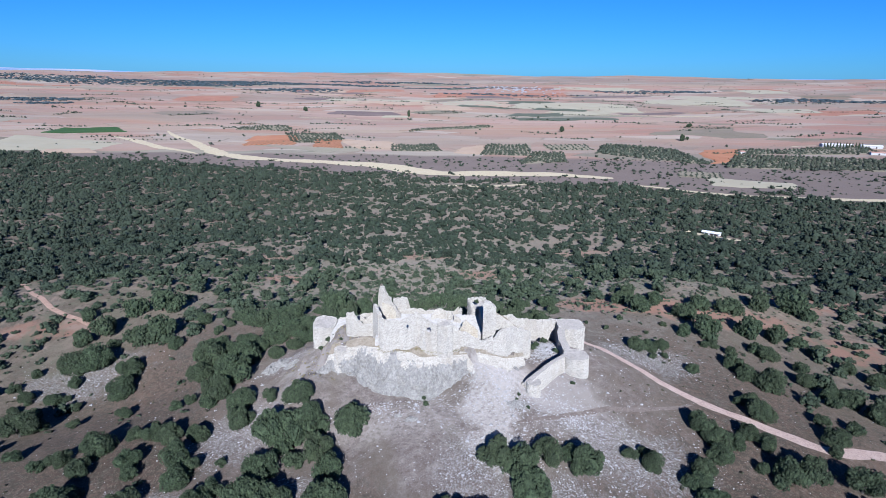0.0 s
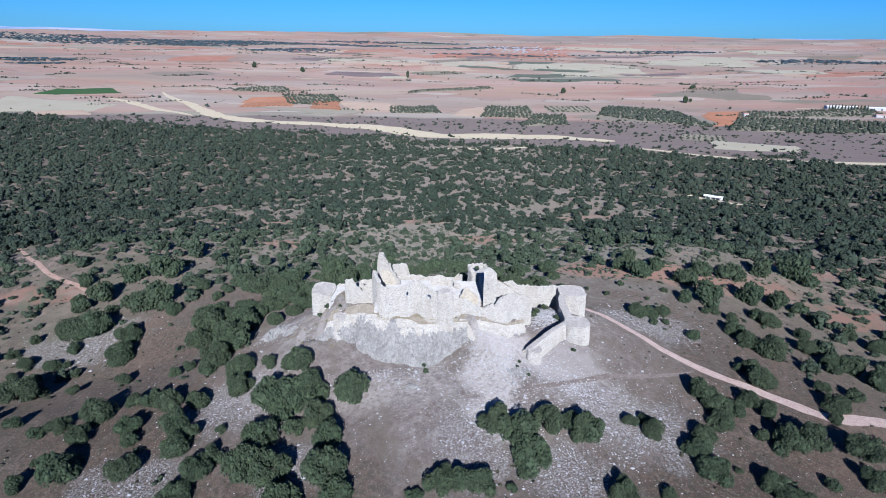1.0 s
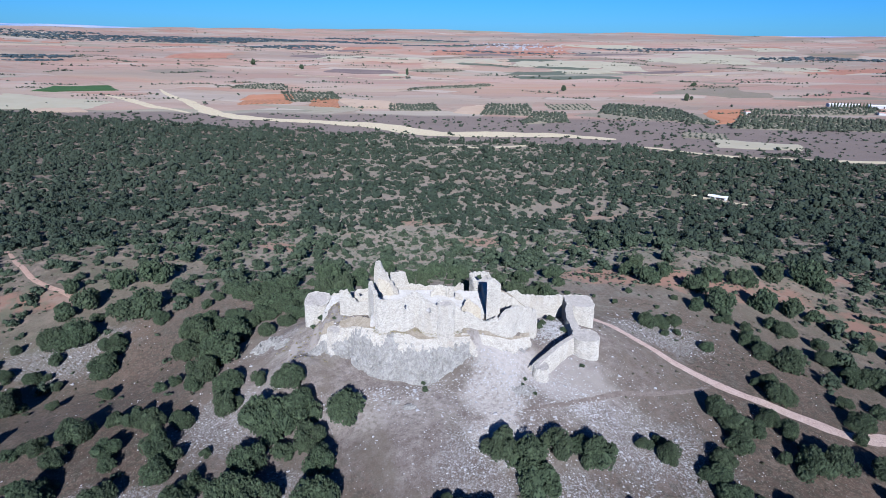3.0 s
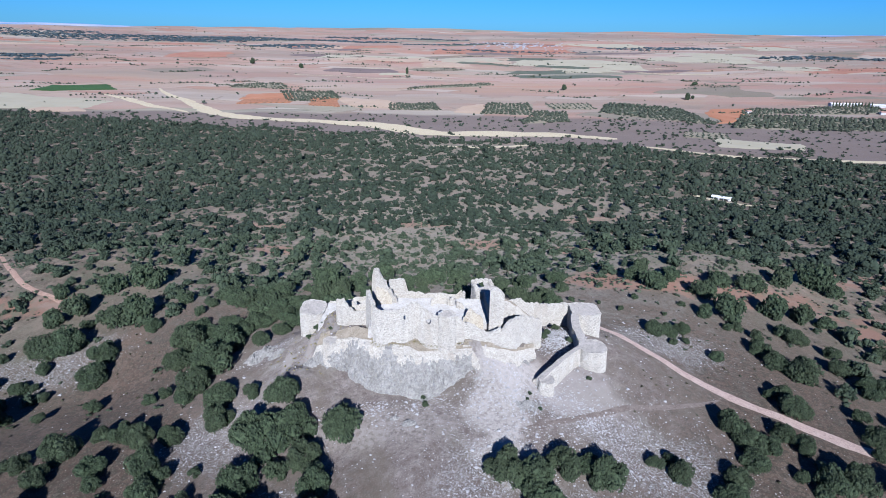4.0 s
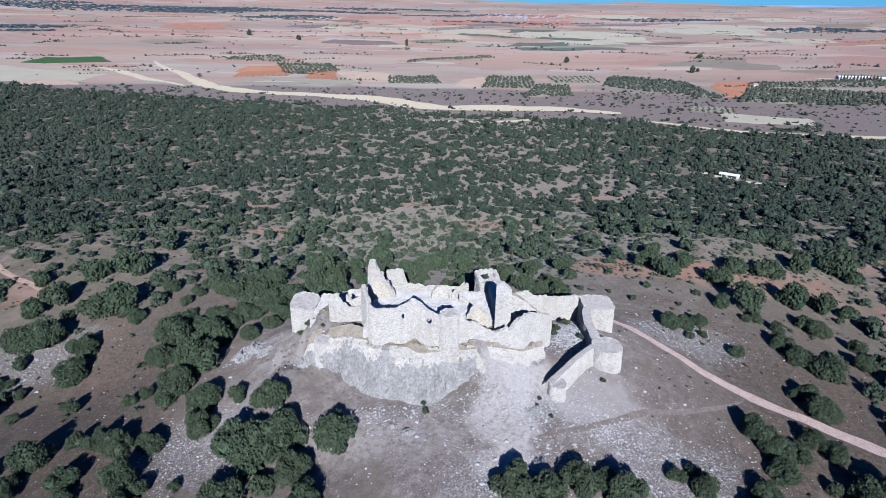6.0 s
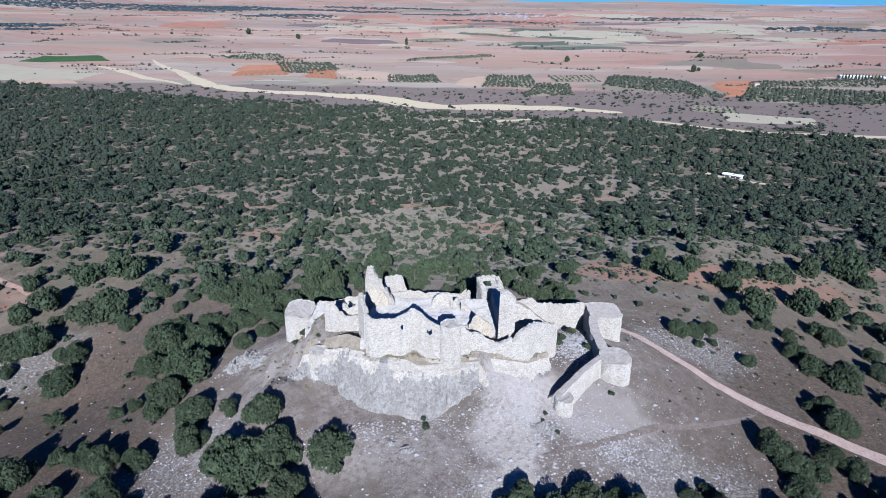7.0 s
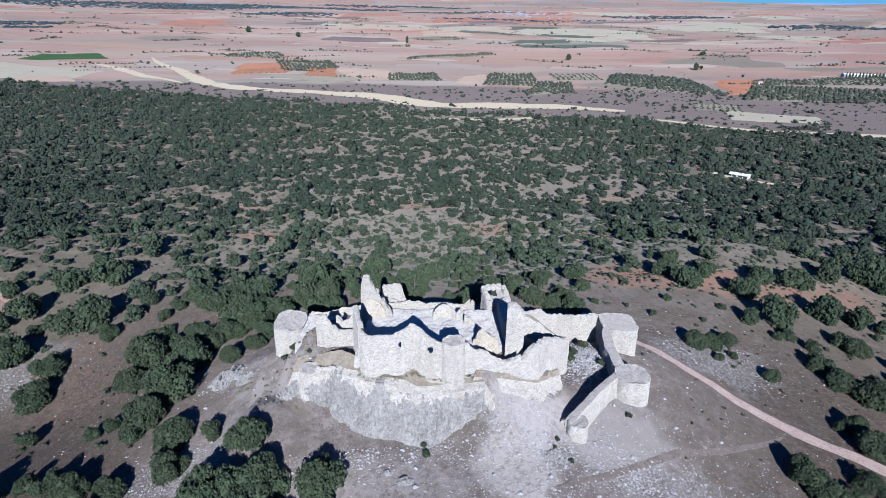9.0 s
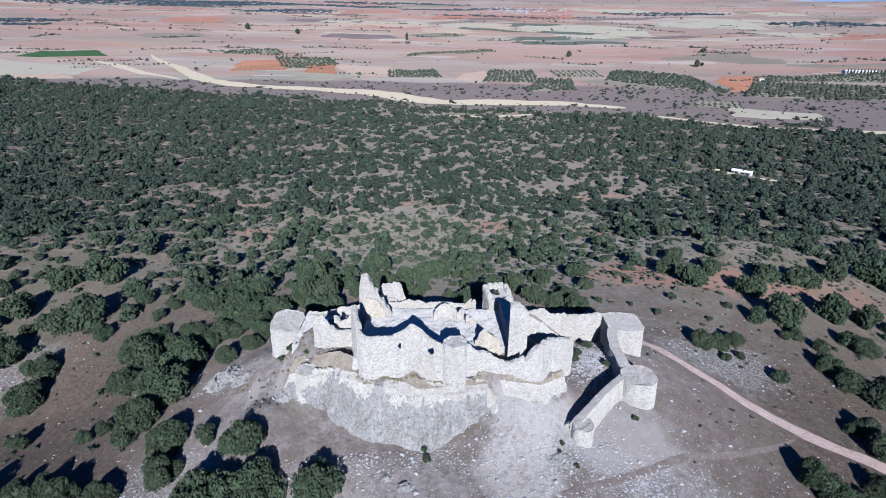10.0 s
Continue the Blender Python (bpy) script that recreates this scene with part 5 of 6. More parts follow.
mid_kinds = [make_oak(300 + k, 8, 300, 0.074, "holm oak of the open wood behind the castle", HOLM_OAK, 34) for k in range(6)]
SINGLE = 64
for k in range(SINGLE):
    x, y = xy[k]
    m = stand(x, y, sizes[k] * 2, nrng.uniform(0.7, 0.95), nrng.uniform(0, 6.28))
    if k < len(mid_kinds):
        mid_kinds[k].matrix_basis = m
    else:
        plant(mid_kinds[k % len(mid_kinds)], m)


def many(name, material, kinds, spots, radii, talls, label, category, sink=0.1, floor=-1000.0):
    """Uncountable growth, joined into one mesh from a few shapes turned and scaled."""
    verts, tris, count = [], [], 0
    pick = np.random.default_rng(len(spots))
    base = np.maximum(ground_z(spots[:, 0], spots[:, 1]), floor)
    for i in range(len(spots)):
        v, t = kinds[pick.integers(len(kinds))]
        a = pick.uniform(0, 6.28)
        c, s = math.cos(a) * radii[i], math.sin(a) * radii[i]
        out = np.empty_like(v)
        out[:, 0] = v[:, 0] * c - v[:, 1] * s + spots[i, 0]
        out[:, 1] = v[:, 0] * s + v[:, 1] * c + spots[i, 1]
        out[:, 2] = v[:, 2] * radii[i] * talls[i] + base[i] - sink * radii[i]
        verts.append(out), tris.append(t + count)
        count += len(v)
    ob = triangles_object(name, np.concatenate(verts), np.concatenate(tris), material)
    return tagged(ob, label, category, kind="stuff")


rest, rest_r = xy[SINGLE:], sizes[SINGLE:]
away = np.hypot(rest[:, 0], rest[:, 1] + 90)
# far from the camera fewer, larger crowns fill out its view of the wood
thin = (away < 430) | (nrng.uniform(size=len(rest)) < 0.56)
rest, rest_r, away = rest[thin], np.where(away < 430, rest_r, rest_r * 1.3)[thin], away[thin]
talls = nrng.uniform(0.60, 0.95, len(rest))
MID = [crown_cloud(500 + k, 5, 70, 0.115, 1.25, 12, 1.08, (0.12, 0.24)) for k in range(10)]
FAR = [crown_cloud(600 + k, 4, 22, 0.20, 1.25, 4, 1.08, (0.16, 0.30)) for k in range(10)]
near_wood, far_wood = away < 250, (away >= 250) & (away < 420)
many("oak_wood", FOREST, MID, rest[near_wood], rest_r[near_wood], talls[near_wood], "open holm oak wood covering the hillside", "wood")
FAREST = [crown_cloud(650 + k, 3, 10, 0.26, 1.25) for k in range(10)]
many("oak_wood", FAR_FOREST, FAREST, rest[away >= 420], rest_r[away >= 420] * 1.1, talls[away >= 420], "dark closed wood on the lower slopes", "wood")
many("oak_wood", FAR_FOREST, FAR, rest[far_wood], rest_r[far_wood] * 1.1, talls[far_wood], "dense dark oak wood covering the hillside", "wood")

# low scrub and bunches of dry grass between the trees
TUFT = [crown_cloud(700 + k, 1, 4, 0.45, 0.8) for k in range(5)]
p = np.stack([nrng.uniform(-150, 150, 9000), nrng.uniform(-75, 200, 9000)], 1)
e = np.hypot(p[:, 0] / 1.3, p[:, 1] - 4)
ok = (e > 26) & (waves(p[:, 0], p[:, 1], 60, 12) + nrng.uniform(-0.9, 0.9, len(p)) > 0.1) & (nrng.uniform(size=len(p)) < np.clip((e - 20) / 50, 0.05, 1))
for a, b in TRACKS[:4]:
    ok &= clear_of(p, a, b, 2.6)
p = p[ok]
foot = []
for (x0, y0, _), (x1, y1, _) in zip(FRONT, FRONT[1:]):
    for u in nrng.uniform(0, 1, 14):
        foot.append((x0 + (x1 - x0) * u + nrng.normal(0, 0.2), y0 + (y1 - y0) * u - 0.35 - abs(nrng.normal(0, 0.45))))
many("dry_grass", STRAW, TUFT, np.array(foot), nrng.uniform(0.06, 0.18, len(foot)), np.full(len(foot), 0.7), "dry yellow grass along the wall's foot", "grass", 0.0, 9.2)
many("low_scrub", SCRUB, TUFT, p, nrng.uniform(0.18, 0.6, len(p)), nrng.uniform(0.5, 0.9, len(p)), "low dry scrub and grass tufts on stony soil", "scrub", 0.0)

# pale green broom and thyme behind the castle, dry tufts on the trodden bank
HERB = leaf_material("grey_green_broom", (0.07, 0.09, 0.05), (0.15, 0.18, 0.11))
p = np.stack([nrng.normal(4, 75, 9000), nrng.normal(120, 62, 9000)], 1)
p = p[(np.hypot(p[:, 0] / 1.3, p[:, 1] - 4) > 34) & (p[:, 1] > 58) & (waves(p[:, 0], p[:, 1], 26, 51) + nrng.uniform(-0.9, 0.9, len(p)) > -0.1)]
many("low_scrub", HERB, TUFT, p, np.clip(nrng.lognormal(-0.35, 0.4, len(p)), 0.3, 1.5), nrng.uniform(0.5, 0.8, len(p)), "pale green broom bushes between the oaks", "scrub", 0.0)
p = np.stack([nrng.normal(-23, 4.5, 260), nrng.normal(7.5, 4.0, 260)], 1)
many("dry_grass", STRAW, TUFT, p, nrng.uniform(0.12, 0.35, len(p)), np.full(len(p), 0.7), "dry tufts on the dusty castle bank", "grass", 0.0)

# a few green shrubs that cling to the ruin and its foot
for k, (x, y, z, r) in enumerate(((-2.9, -8.9, 0.3, 0.7), (-3.4, -8.2, 1.6, 0.5), (26.9, -0.4, -0.4, 0.6), (-25.2, 11.4, 2.2, 0.9), (-24.0, 10.2, 2.6, 0.6), (-27.0, 11.6, 2.0, 0.7), (20.6, 12.2, 2.6, 0.9), (21.4, 14.4, 2.3, 0.8), (23.6, 17.4, 1.6, 1.0), (25.4, 11.0, 2.4, 0.8),
                                   (4.6, 5.2, 9.0, 0.8), (16.6, -10.2, 0.2, 0.5), (14.6, -8.2, 0.8, 0.4), (15.0, -7.0, 1.2, 0.45), (-21.6, 6.6, 4.6, 0.5), (8.0, 19.4, 10.6, 0.7))):
    m = Matrix.LocRotScale((x, y, max(z, gz(x, y)) - 0.1), Euler((0, 0, k)), (r, r, r * 0.9))
    tagged(plant(mid_kinds[k % 6], m), "small green shrub growing by the ruined walls", "shrub", "shrubs about the ruin")

# dark knee-high bushes dotted over the open slopes
BUSH = [crown_cloud(760 + k, 2, 5, 0.26, 1.0) for k in range(8)]
p = np.stack([nrng.uniform(-190, 190, 5200), nrng.uniform(-60, 240, 5200)], 1)
e = np.hypot(p[:, 0] / 1.3, p[:, 1] - 4)
ok = (e > 42) & (nrng.uniform(size=len(p)) < 0.16 + 0.5 * smooth(60, 140, e))
for a, b in TRACKS[:4]:
    ok &= clear_of(p, a, b, 3.0)
p = p[ok]
many("low_bushes", FOREST, BUSH, p, np.clip(nrng.lognormal(-0.25, 0.4, len(p)), 0.35, 1.6), nrng.uniform(0.6, 0.9, len(p)), "small dark evergreen bushes on stony ground", "bushes", 0.05)

# loose pale stones, thickest on the stony patches
p = np.concatenate([np.stack([nrng.normal(cx, rx * 0.62, int(rx * ry * 16)), nrng.normal(cy, ry * 0.62, int(rx * ry * 16))], 1) for cx, cy, rx, ry in STONY]
                   + [np.stack([nrng.normal(0, 44, 5000), nrng.normal(-6, 26, 5000)], 1), np.stack([nrng.normal(21, 12, 6000), nrng.normal(-12, 8, 6000)], 1), np.stack([nrng.normal(-7, 9, 1500), nrng.normal(-8.6, 1.8, 1500)], 1)])
e = np.hypot(p[:, 0] / 1.3, p[:, 1] - 4)
ok = (waves(p[:, 0], p[:, 1], 11, 15) + nrng.uniform(-1.0, 1.0, len(p)) > -0.1) & (e < 110)
ok &= ~((np.abs(p[:, 0] + 4) < 22) & (np.abs(p[:, 1] - 8) < 15))
for a, b in TRACKS[:4]:
    ok &= clear_of(p, a, b, 2.0)
p = p[ok]
STONE = [((OCTA * np.random.default_rng(k).uniform(0.5, 1.4, (6, 1))) * (1, 1, 0.6) + (0, 0, 0.2), OCTA_T) for k in range(8)]
PALE_ROCK = earth_material("pale_loose_limestone", (0.46, 0.44, 0.41), (0.66, 0.63, 0.59))
many("loose_stones", PALE_ROCK, STONE, p, np.clip(nrng.lognormal(-2.35, 0.5, len(p)), 0.05, 0.45), np.ones(len(p)), "loose pale limestone rubble strewn over the slope", "stones", 0.1)
# tumbled masonry inside the right ward and on the scree below the breach
p = np.concatenate([np.stack([nrng.normal(23, 2.4, 2600), nrng.normal(13, 3.4, 2600)], 1), np.stack([nrng.normal(11.5, 4.2, 1300), nrng.normal(-6.5, 2.4, 1300)], 1), np.stack([nrng.normal(-4, 6.5, 900), nrng.normal(8, 2.6, 900)], 1)])
many("rubble", PALE_ROCK, STONE, p, np.clip(nrng.lognormal(-2.3, 0.5, len(p)), 0.05, 0.4), np.ones(len(p)), "tumbled grey building stones", "rubble", 0.1)


# bleached ledges of rock breaking through the turf
def outcrop(cx, cy, rx, ry, high, seed, label):
    n, verts, faces = 44, [], []
    for j in range(n + 1):
        for i in range(n + 1):
            u, v = 2 * i / n - 1, 2 * j / n - 1
            x, y = cx + rx * u, cy + ry * v
            edge = math.hypot(u, v) + 0.28 * rough((x, y, 0), rx * 0.5, seed)
            rise = max(0.0, 1 - edge ** 2) ** 0.6
            z = gz(x, y) - 0.35 + rise * (0.4 + high * (0.5 + 0.55 * rough((x, y, 2), 1.5, seed) + 0.30 * rough((x, y, 4), 0.5, seed)))
            verts.append((x, y, z))
    for j in range(n):
        for i in range(n):
            k = j * (n + 1) + i
            faces.append((k, k + 1, k + n + 2, k + n + 1))
    return tagged(mesh_object("rock_outcrop", verts, faces, ROCK), label, "rock", kind="structure")


outcrop(-38.4, 14.8, 3.6, 3.8, 1.3, 5, "bleached limestone outcrop on the shoulder of the hill")
outcrop(-34.0, 11.2, 2.2, 1.6, 0.8, 6, "small limestone ledge in the turf")
outcrop(-5.4, -13.2, 1.5, 1.0, 0.6, 7, "low pale rock in the trodden slope")
outcrop(-8.2, -11.6, 1.2, 0.7, 0.5, 8, "low pale rock in the trodden slope")
outcrop(-24.6, 3.4, 2.0, 1.6, 1.0, 9, "fissured rock at the foot of the corner")
outcrop(14.6, -9.4, 2.4, 1.4, 0.7, 10, "broken ledge below the outer wall")

# side track on the left slope
PATH_CLAY = earth_material("orange_clay_track", (0.34, 0.215, 0.15), (0.48, 0.33, 0.24))
ribbon("dirt_path", [(13.8, -14), (16.5, -13), (20.8, -11.6), (26.9, -7.9), (33.5, -4.3), (40.8, -2.2), (49.1, 1.2), (54.5, 4.4)], [0.2, 0.6, 1.0, 1.1, 1.1, 1.1, 1.0, 0.3], earth_material("brown_foot_trail", (0.19, 0.15, 0.12), (0.275, 0.225, 0.183)), "faint brown footpath crossing the stony slope", 0.06, 1.0)
ribbon("dirt_path", [(-190, 140), (-177.5, 128.4), (-150.3, 96), (-131.4, 74.5), (-120.8, 65.9), (-113, 61.9), (-106, 56.8), (-100.9, 51.5)], [1.4, 1.5, 1.6, 1.6, 1.7, 1.6, 1.0, 0.2], PATH_CLAY, "orange dirt track through the scrub", step=1.5)


# ---- the plain ----
def field_patch(name, corners, material, label, lift=1.6, n=14, category="field"):
    """A field laid on the ground between four corners, with softly wavering margins."""
    a, b, c, d = (np.array(v, float) for v in corners)
    verts, faces = [], []
    for i in range(n + 1):
        for j in range(n + 1):
            u, v = i / n, j / n
            p = (a * (1 - u) + b * u) * (1 - v) + (d * (1 - u) + c * u) * v
            size = np.hypot(*(c - a)) * 0.05
            p = p + size * np.array([rough((p[0], p[1], 0), size * 5, 1), rough((p[0], p[1], 5), size * 5, 2)])
            verts.append((p[0], p[1], gz(*p) + (lift if 0 < i < n and 0 < j < n else -0.8)))
    for i in range(n):
        for j in range(n):
            k = i * (n + 1) + j
            faces.append((k, k + n + 1, k + n + 2, k + 1))
    return tagged(mesh_object(name, verts, faces, material, smoothed=True), label, category, kind="structure")


GREEN_CROP = field_material("green_crop", (0.06, 0.13, 0.035), (0.10, 0.18, 0.06), 0.3, 6, (0.05, 0.10, 0.03))
STUBBLE = field_material("straw_stubble", (0.52, 0.46, 0.31), (0.60, 0.54, 0.38), 0.2)
TAN_FIELD = field_material("tan_ploughland", (0.54, 0.39, 0.26), (0.66, 0.50, 0.35), 0.2)
ORANGE = field_material("orange_clay", (0.50, 0.21, 0.10), (0.60, 0.30, 0.17), 0.4)
VINE_ROWS = field_material("vine_rows_on_orange_clay", (0.52, 0.22, 0.11), (0.60, 0.29, 0.16), 0.5, 9, (0.16, 0.12, 0.06))
ORCHARD = field_material("orchard_soil", (0.31, 0.27, 0.18), (0.42, 0.36, 0.25), 0.3)
MAUVE = field_material("dark_fallow", (0.22, 0.165, 0.145), (0.29, 0.22, 0.19), 0.1)
DARK_CROP = field_material("dull_green_crop", (0.13, 0.15, 0.10), (0.19, 0.20, 0.14), 0.1)

field_patch("crop_field", [(-918, 1244), (-736, 1314), (-828, 1416), (-939, 1379)], GREEN_CROP, "bright green irrigated crop field")
field_patch("stubble_field", [(-715, 925), (-617, 962), (-660, 1007), (-739, 1000)], TAN_FIELD, "tan ploughed field at the wood's edge")
field_patch("stubble_field", [(-850, 975), (-640, 975), (-650, 1110), (-950, 1215)], STUBBLE, "pale straw stubble field")
field_patch("vineyard", [(-403, 1094), (-304, 1120), (-315, 1200), (-425, 1175)], VINE_ROWS, "vine rows on orange clay", 1.8)
field_patch("clay_field", [(-425, 1175), (-300, 1190), (-340, 1294), (-440, 1260)], ORANGE, "bare orange clay field")
field_patch("clay_field", [(-266, 1098), (-193, 1060), (-227, 1213), (-291, 1262)], VINE_ROWS, "vine rows on orange clay")
field_patch("clay_field", [(-174, 1058), (-70, 1041), (-101, 1168), (-244, 1242)], TAN_FIELD, "orange-tan ploughed slope", 1.7)
field_patch("ploughed_field", [(15, 1011), (66, 977), (89, 1144), (33, 1091)], TAN_FIELD, "tan ploughed field beside olive rows")
field_patch("crop_field", [(193, 1866), (401, 1916), (413, 2033), (244, 1974)], DARK_CROP, "dull green crop strip far out on the plain", 1.5)
field_patch("crop_field", [(20, 2200), (230, 2080), (240, 2140), (60, 2290)], DARK_CROP, "dull green crop strip far out on the plain", 1.5)
field_patch("clay_field", [(450, 881), (505, 962), (636, 1149), (521, 1122)], ORANGE, "bare orange clay field")
field_patch("stubble_field", [(-200, 1805), (-113, 1812), (-113, 1850), (-200, 1850)], STUBBLE, "pale straw stubble strip")
field_patch("stubble_field", [(340, 640), (450, 640), (480, 700), (370, 720)], STUBBLE, "pale straw stubble field")

RED_EARTH = field_material("red_ploughland", (0.44, 0.20, 0.125), (0.56, 0.295, 0.195), 0.2)
frng = np.random.default_rng(64)
for k in range(58):
    # the patchwork of ploughed and stubble fields out on the plain
    y = 1150 + 2300 * frng.uniform() ** 1.4
    x = frng.uniform(-0.72, 0.72) * (y + 110)
    grow = 0.5 + y / 1800
    w, d, a = frng.uniform(50, 150) * grow, frng.uniform(30, 85) * grow, frng.uniform(-0.3, 0.3)
    if y < 1560:
        continue
    kind = int(frng.integers(8))
    soil, words = ((RED_EARTH, "red ploughed field on the plain"), (TAN_FIELD, "tan ploughed field on the plain"), (STUBBLE, "pale straw stubble field on the plain"), (RED_EARTH, "red ploughed field on the plain"),
                   (MAUVE, "dark fallow strip on the plain"), (STUBBLE, "pale straw stubble field on the plain"), (RED_EARTH, "red ploughed field on the plain"), (DARK_CROP, "dull green crop on the plain"))[kind]
    if kind in (4, 7):
        d *= 0.45
    corners = [(x + (u * w) * math.cos(a) - (v * d) * math.sin(a), y + (u * w) * math.sin(a) + (v * d) * math.cos(a)) for u, v in ((-1, -1), (1, -0.8), (0.85, 1), (-0.9, 1))]
    field_patch("ploughed_field", corners, soil, words, 0.9 + 0.012 * k, 10)

OLIVE_TREE = [crown_cloud(800 + k, 1, 4, 0.5, 0.9) for k in range(5)]


def grove(corners, rows, cols, radius, label, fill=0.94):
    """An olive grove: soil and rows of small round trees."""
    field_patch("orchard_field", corners, ORCHARD, label, 1.4)
    a, b, c, d = (np.array(v, float) for v in corners)
    pick = np.random.default_rng(rows * cols)
    spots = []
    for i in range(cols):
        for j in range(rows):
            if pick.uniform() < fill:
                u, v = (i + 0.5) / cols, (j + 0.5) / rows
                spots.append((a * (1 - u) + b * u) * (1 - v) + (d * (1 - u) + c * u) * v + pick.normal(0, 0.5, 2))
    spots = np.array(spots)
    many("olive_grove", OLIVE, OLIVE_TREE, spots, pick.uniform(0.85, 1.35, len(spots)) * radius, np.full(len(spots), 0.9), "rows of grey-green olive trees", "olive grove", 0.0)


grove([(-320, 1144), (-213, 1199), (-262, 1342), (-377, 1320)], 18, 14, 3.9, "olive orchard soil on the slope")
grove([(-100, 1023), (-4, 1043), (-18, 1136), (-110, 1135)], 13, 15, 3.5, "olive orchard soil on the slope")
grove([(65, 973), (164, 990), (177, 1168), (90, 1156)], 20, 12, 3.7, "olive orchard soil on the plain")
grove([(122, 858), (207, 897), (228, 1028), (172, 1046)], 19, 11, 3.6, "olive orchard soil on the plain")
grove([(209, 1073), (301, 1090), (305, 1184), (204, 1152)], 9, 9, 2.8, "olive orchard soil on the plain")
grove([(287, 1032), (450, 890), (465, 1097), (344, 1195)], 22, 22, 4.2, "olive orchard soil on the plain")
grove([(-91, 1391), (143, 1544), (115, 1582), (-80, 1444)], 5, 30, 3.4, "thin olive orchard soil")
grove([(331, 735), (389, 705), (416, 782), (361, 805)], 9, 8, 2.4, "young orchard soil")
grove([(-519, 1390), (-363, 1374), (-420, 1492), (-526, 1456)], 8, 18, 3.4, "olive orchard soil")
grove([(455, 850), (720, 845), (830, 1000), (560, 1045)], 22, 34, 4.0, "dark olive orchard soil on the plain")
grove([(560, 1050), (865, 1079), (900, 1177), (600, 1122)], 9, 36, 3.6, "olive orchard soil beside the fallow")

# pale farm tracks between the fields
for k in range(14):
    x, y = nrng.uniform(-1100, 1100), nrng.uniform(1080, 2500)
    a, bend = nrng.uniform(-0.7, 0.7), nrng.uniform(-0.5, 0.5)
    line = []
    for j in range(6):
        line.append((x, y))
        x, y, a = x + 95 * math.cos(a), y + 95 * math.sin(a), a + bend * 0.25
    ribbon("farm_track", line, [4.5] * 6, TRACK_SAND, "pale farm track between bare fields", 0.8, 20, "track")

# scattered bushes, hedges and far woods on the plain
p = np.stack([nrng.uniform(-2600, 2600, 5200), nrng.uniform(1000, 4200, 5200)], 1)
ok = (np.abs(p[:, 0]) < (p[:, 1] + 110) * 0.86) & (waves(p[:, 0], p[:, 1], 420, 21) + nrng.uniform(-1, 1, len(p)) > 0.7)
p = p[ok]
lines = []
for k in range(120):
    x, y = nrng.uniform(-1500, 1500), nrng.uniform(1050, 2900)
    a, n = nrng.uniform(-0.5, 0.5), nrng.integers(6, 22)
    lines.append(np.stack([x + np.cos(a) * np.arange(n) * nrng.uniform(5, 10), y + np.sin(a) * np.arange(n) * 7 + nrng.normal(0, 2, n)], 1))
p = np.concatenate([p] + lines)
many("field_bushes", OLIVE, OLIVE_TREE, p, np.clip(nrng.lognormal(1.1, 0.35, len(p)), 1.5, 7), np.full(len(p), 0.95), "scattered bushes and hedges between the fields", "bushes", 0.0)


def far_wood_at(cx, cy, wx, wy, count):
    u = nrng.uniform(-1, 1, (count, 2))
    u = u[np.hypot(u[:, 0], u[:, 1]) < 0.75 + 0.3 * nrng.uniform(size=len(u))]
    return np.stack([cx + u[:, 0] * wx, cy + u[:, 1] * wy], 1)


p = np.concatenate([far_wood_at(-1750, 3250, 700, 170, 1700), far_wood_at(-2500, 3500, 600, 200, 800), far_wood_at(-300, 3750, 500, 60, 500), far_wood_at(-900, 3500, 700, 70, 1300), far_wood_at(-1300, 3400, 400, 60, 700), far_wood_at(-760, 3000, 260, 170, 500), far_wood_at(1130, 3170, 330, 80, 500), far_wood_at(1560, 2530, 260, 90, 420), far_wood_at(1950, 2500, 260, 80, 300),
                    far_wood_at(-1530, 2180, 190, 50, 300), far_wood_at(-1420, 2060, 110, 25, 120), far_wood_at(330, 2900, 420, 40, 260), far_wood_at(60, 3300, 300, 40, 200)])
many("distant_wood", HAZE_WOOD, [crown_cloud(850 + k, 1, 0, 0.5, 0.9) for k in range(4)], p, nrng.uniform(14, 24, len(p)), np.full(len(p), 0.5), "distant dark woods across the plain", "wood", 0.2)

# single poplars and pines far out
for k, (x, y, r, tall) in enumerate(((542, 1266, 6, 2.0), (-464, 1920, 9, 1.3), (-669, 2081, 9, 1.8), (-114, 1840, 6, 2.6), (301, 1441, 7, 1.5), (664, 1538, 9, 0.9), (556, 1272, 4, 1.6))):
    m = Matrix.LocRotScale((x, y, gz(x, y)), Euler((0, 0, k)), (r, r, r * tall))
    tagged(plant(near_kinds[k % 7], m), "lone tall tree standing among bare fields", "tree", "lone trees of the plain")


# ---- buildings ----
WHITE_WALL = plain_material("whitewashed_wall", (0.78, 0.75, 0.70))
WHITE_SHEET = plain_material("pale_metal_sheet_roof", (0.80, 0.80, 0.78), 0.5, 0.12)
TILE_ROOF = plain_material("old_clay_tile_roof", (0.50, 0.30, 0.22))
DARK_OPEN = plain_material("dark_weathered_wood", (0.06, 0.05, 0.045))


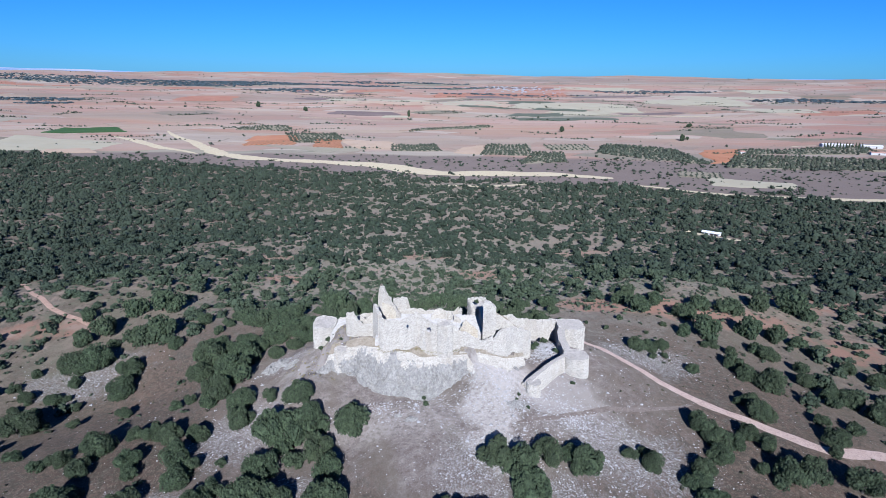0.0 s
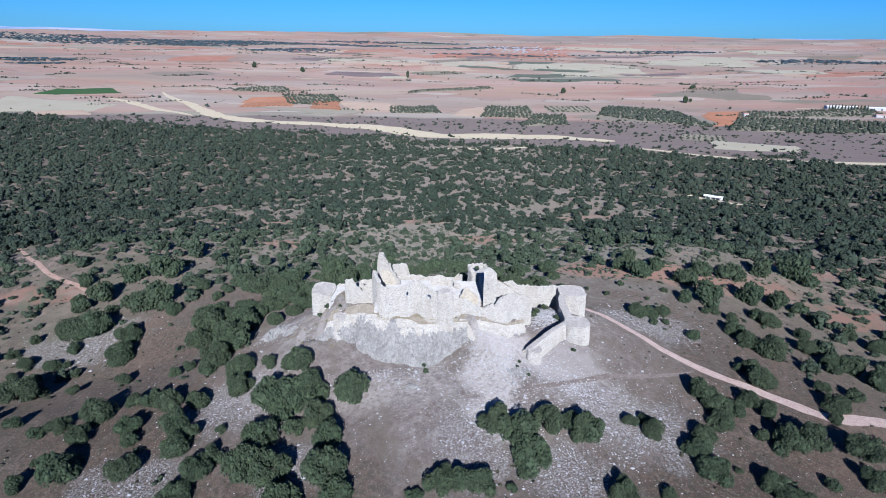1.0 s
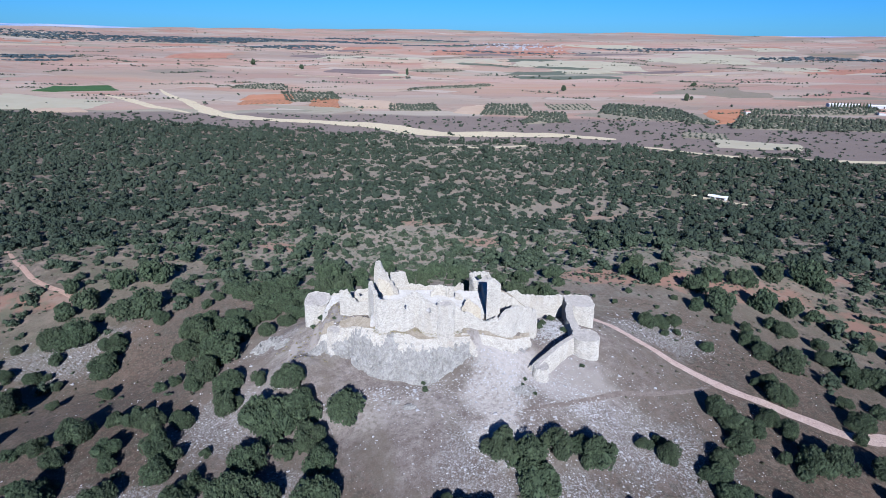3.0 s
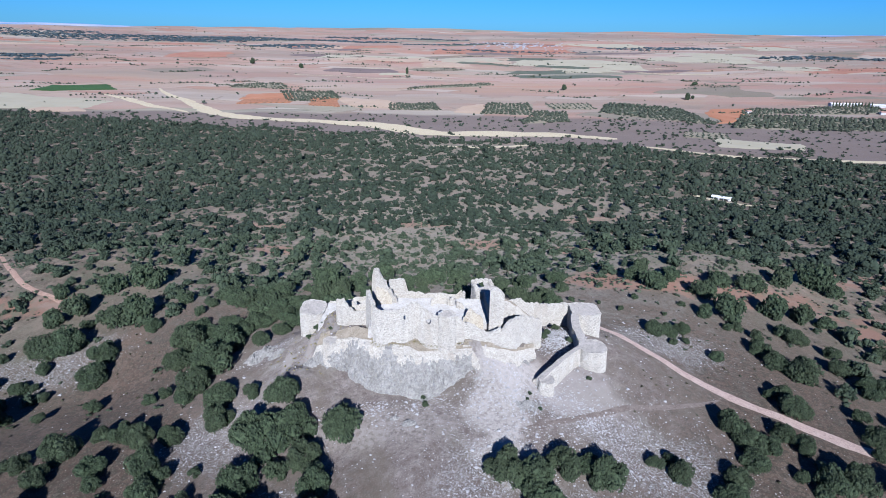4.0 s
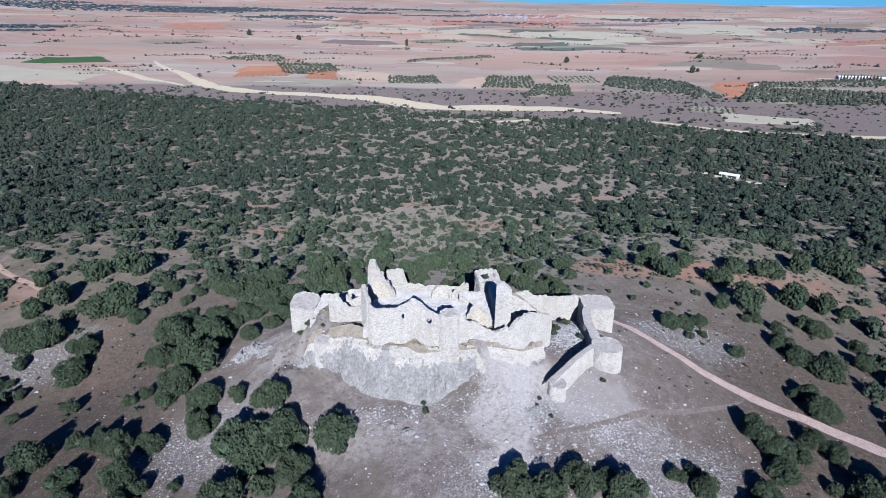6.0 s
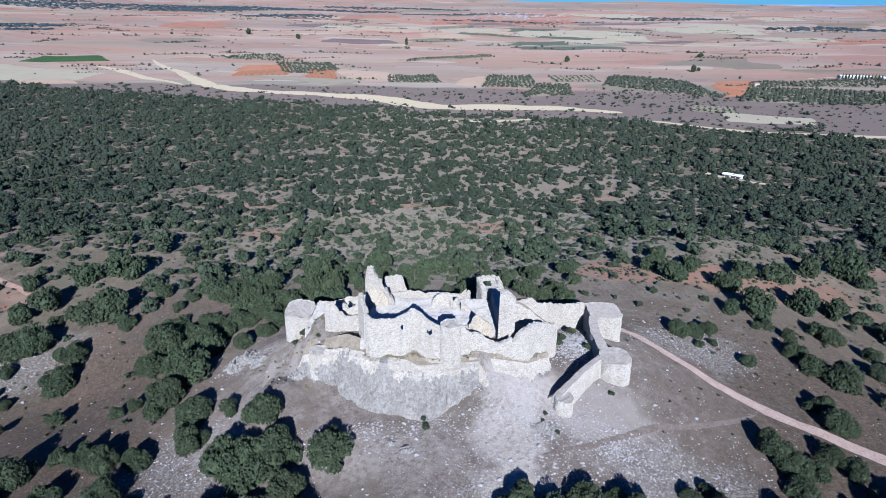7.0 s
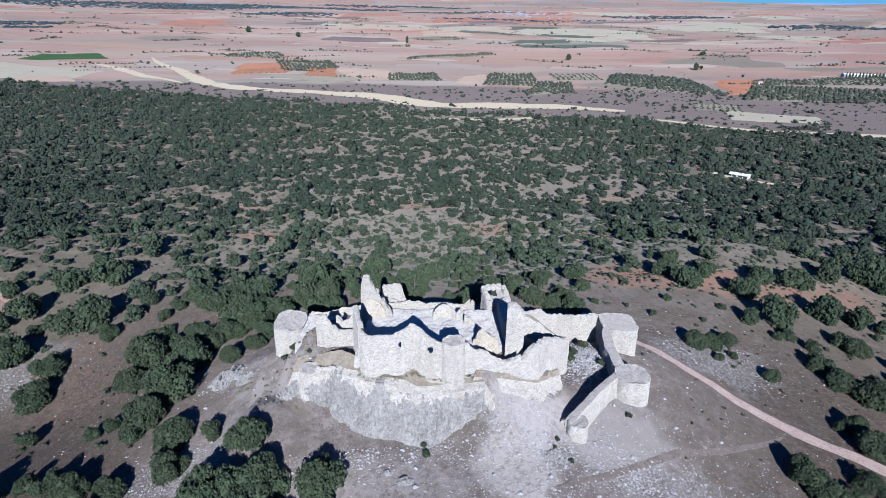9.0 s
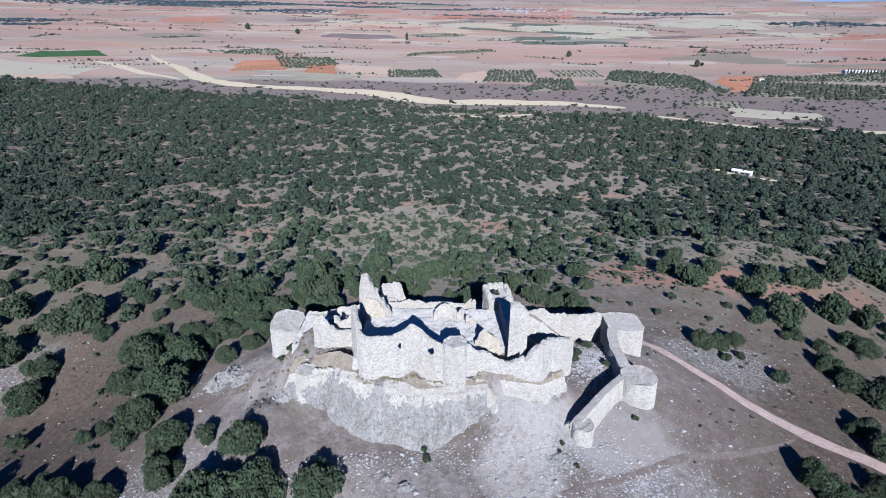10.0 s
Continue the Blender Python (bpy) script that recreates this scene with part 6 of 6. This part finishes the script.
def shed(x, y, turn, length, depth, height, rise, label, roof_mat, doors, category="shed"):
    """A farm building: four walls, a pitched roof with eaves, doors set into the front."""
    thing = tagged(new("farm_building"), label, category)
    bm = bmesh.new()
    bmesh.ops.create_cube(bm, size=1, matrix=Matrix.Translation((0, 0, height / 2 - 0.5)) @ Matrix.Diagonal((length, depth, height + 1, 1)))
    part("wall", bm, WHITE_WALL, thing)
    bm = bmesh.new()
    hx, hy = length / 2 + 0.4, depth / 2 + 0.5
    sections = []
    for sx in (-hx, hx):
        sections.append([bm.verts.new(v) for v in ((sx, -hy, height), (sx, 0, height + rise), (sx, hy, height), (sx, hy, height - 0.25), (sx, 0, height + rise - 0.25), (sx, -hy, height - 0.25))])
    for k in range(6):
        bm.faces.new((sections[0][k], sections[1][k], sections[1][(k + 1) % 6], sections[0][(k + 1) % 6]))
    for s in sections:
        bm.faces.new(s)
    part("roof", bm, roof_mat, thing)
    for d in doors:
        bm = bmesh.new()
        bmesh.ops.create_cube(bm, size=1, matrix=Matrix.Translation((d * length / 2, -depth / 2 - 0.03, height * 0.36)) @ Matrix.Diagonal((2.4, 0.14, height * 0.72, 1)))
        part("door", bm, DARK_OPEN, thing)
    thing.matrix_basis = Matrix.LocRotScale((x, y, gz(x, y)), Euler((0, 0, turn)), (1, 1, 1))
    return thing


shed(195, 309, -0.62, 12, 5, 2.2, 0.5, "long low white farm shed among the oaks", WHITE_SHEET, (-0.5, 0.1, 0.6))
shed(840, 1180, -0.1, 62, 14, 5, 1.5, "long white farm hall beside a row of cypresses", WHITE_SHEET, (-0.6, 0.0, 0.6))
shed(905, 1165, -0.3, 40, 12, 5, 1.5, "low white farm store on the plain", WHITE_SHEET, (-0.3, 0.4))
shed(584, 1067, 0.2, 10, 8, 5, 2, "small white farmhouse with a clay roof", TILE_ROOF, (0.0,), "house")
shed(858, 1060, -0.4, 44, 12, 4.5, 1.5, "low farm sheds with reddish roofs", TILE_ROOF, (-0.4, 0.3))
cypress = tagged(new("cypress"), "slim dark cypress in a row", "tree", "cypresses by the hall")
bm = bmesh.new()
limb(bm, (0, 0, -0.5), (0, 0, 3), 0.3, 0.15)
part("trunk", bm, BARK, cypress)
v, t = crown_cloud(900, 5, 70, 0.2, 5.2)
crown = new("crown", array_mesh("crown", v, t, HOLM_OAK))
crown.parent = cypress
for k in range(13):
    x, y = 806 + k * 6.2, 1166 - k * 0.7
    m = Matrix.LocRotScale((x, y, gz(x, y)), Euler((0, 0, k)), (1.9, 1.9, 1.9))
    if k == 0:
        cypress.matrix_basis = m
    else:
        plant(cypress, m)


def village():
    """A far white village, its houses too small to tell apart."""
    pick = np.random.default_rng(77)
    verts, faces = [], []
    for _ in range(90):
        x, y = pick.normal(390, 130), pick.normal(3260, 110)
        w, d, h, a = pick.uniform(5, 14), pick.uniform(5, 9), pick.uniform(2, 4.5), pick.uniform(-0.5, 0.5)
        z = gz(x, y) - 1
        k = len(verts)
        for px, py, pz in ((-w, -d, 0), (w, -d, 0), (w, d, 0), (-w, d, 0), (-w, -d, h), (w, -d, h), (w, d, h), (-w, d, h), (-w, 0, h + 2.5), (w, 0, h + 2.5)):
            verts.append((x + (px * math.cos(a) - py * math.sin(a)) / 2, y + (px * math.sin(a) + py * math.cos(a)) / 2, z + pz))
        faces += [tuple(k + i for i in f) for f in ((0, 1, 5, 4), (1, 2, 6, 9, 5), (2, 3, 7, 6), (3, 0, 4, 8, 7), (4, 5, 9, 8), (6, 7, 8, 9))]
    return tagged(mesh_object("village", verts, faces, plain_material("pale_village_walls", (0.40, 0.39, 0.385))), "white houses of a distant village on the plain", "village", kind="stuff")


village()
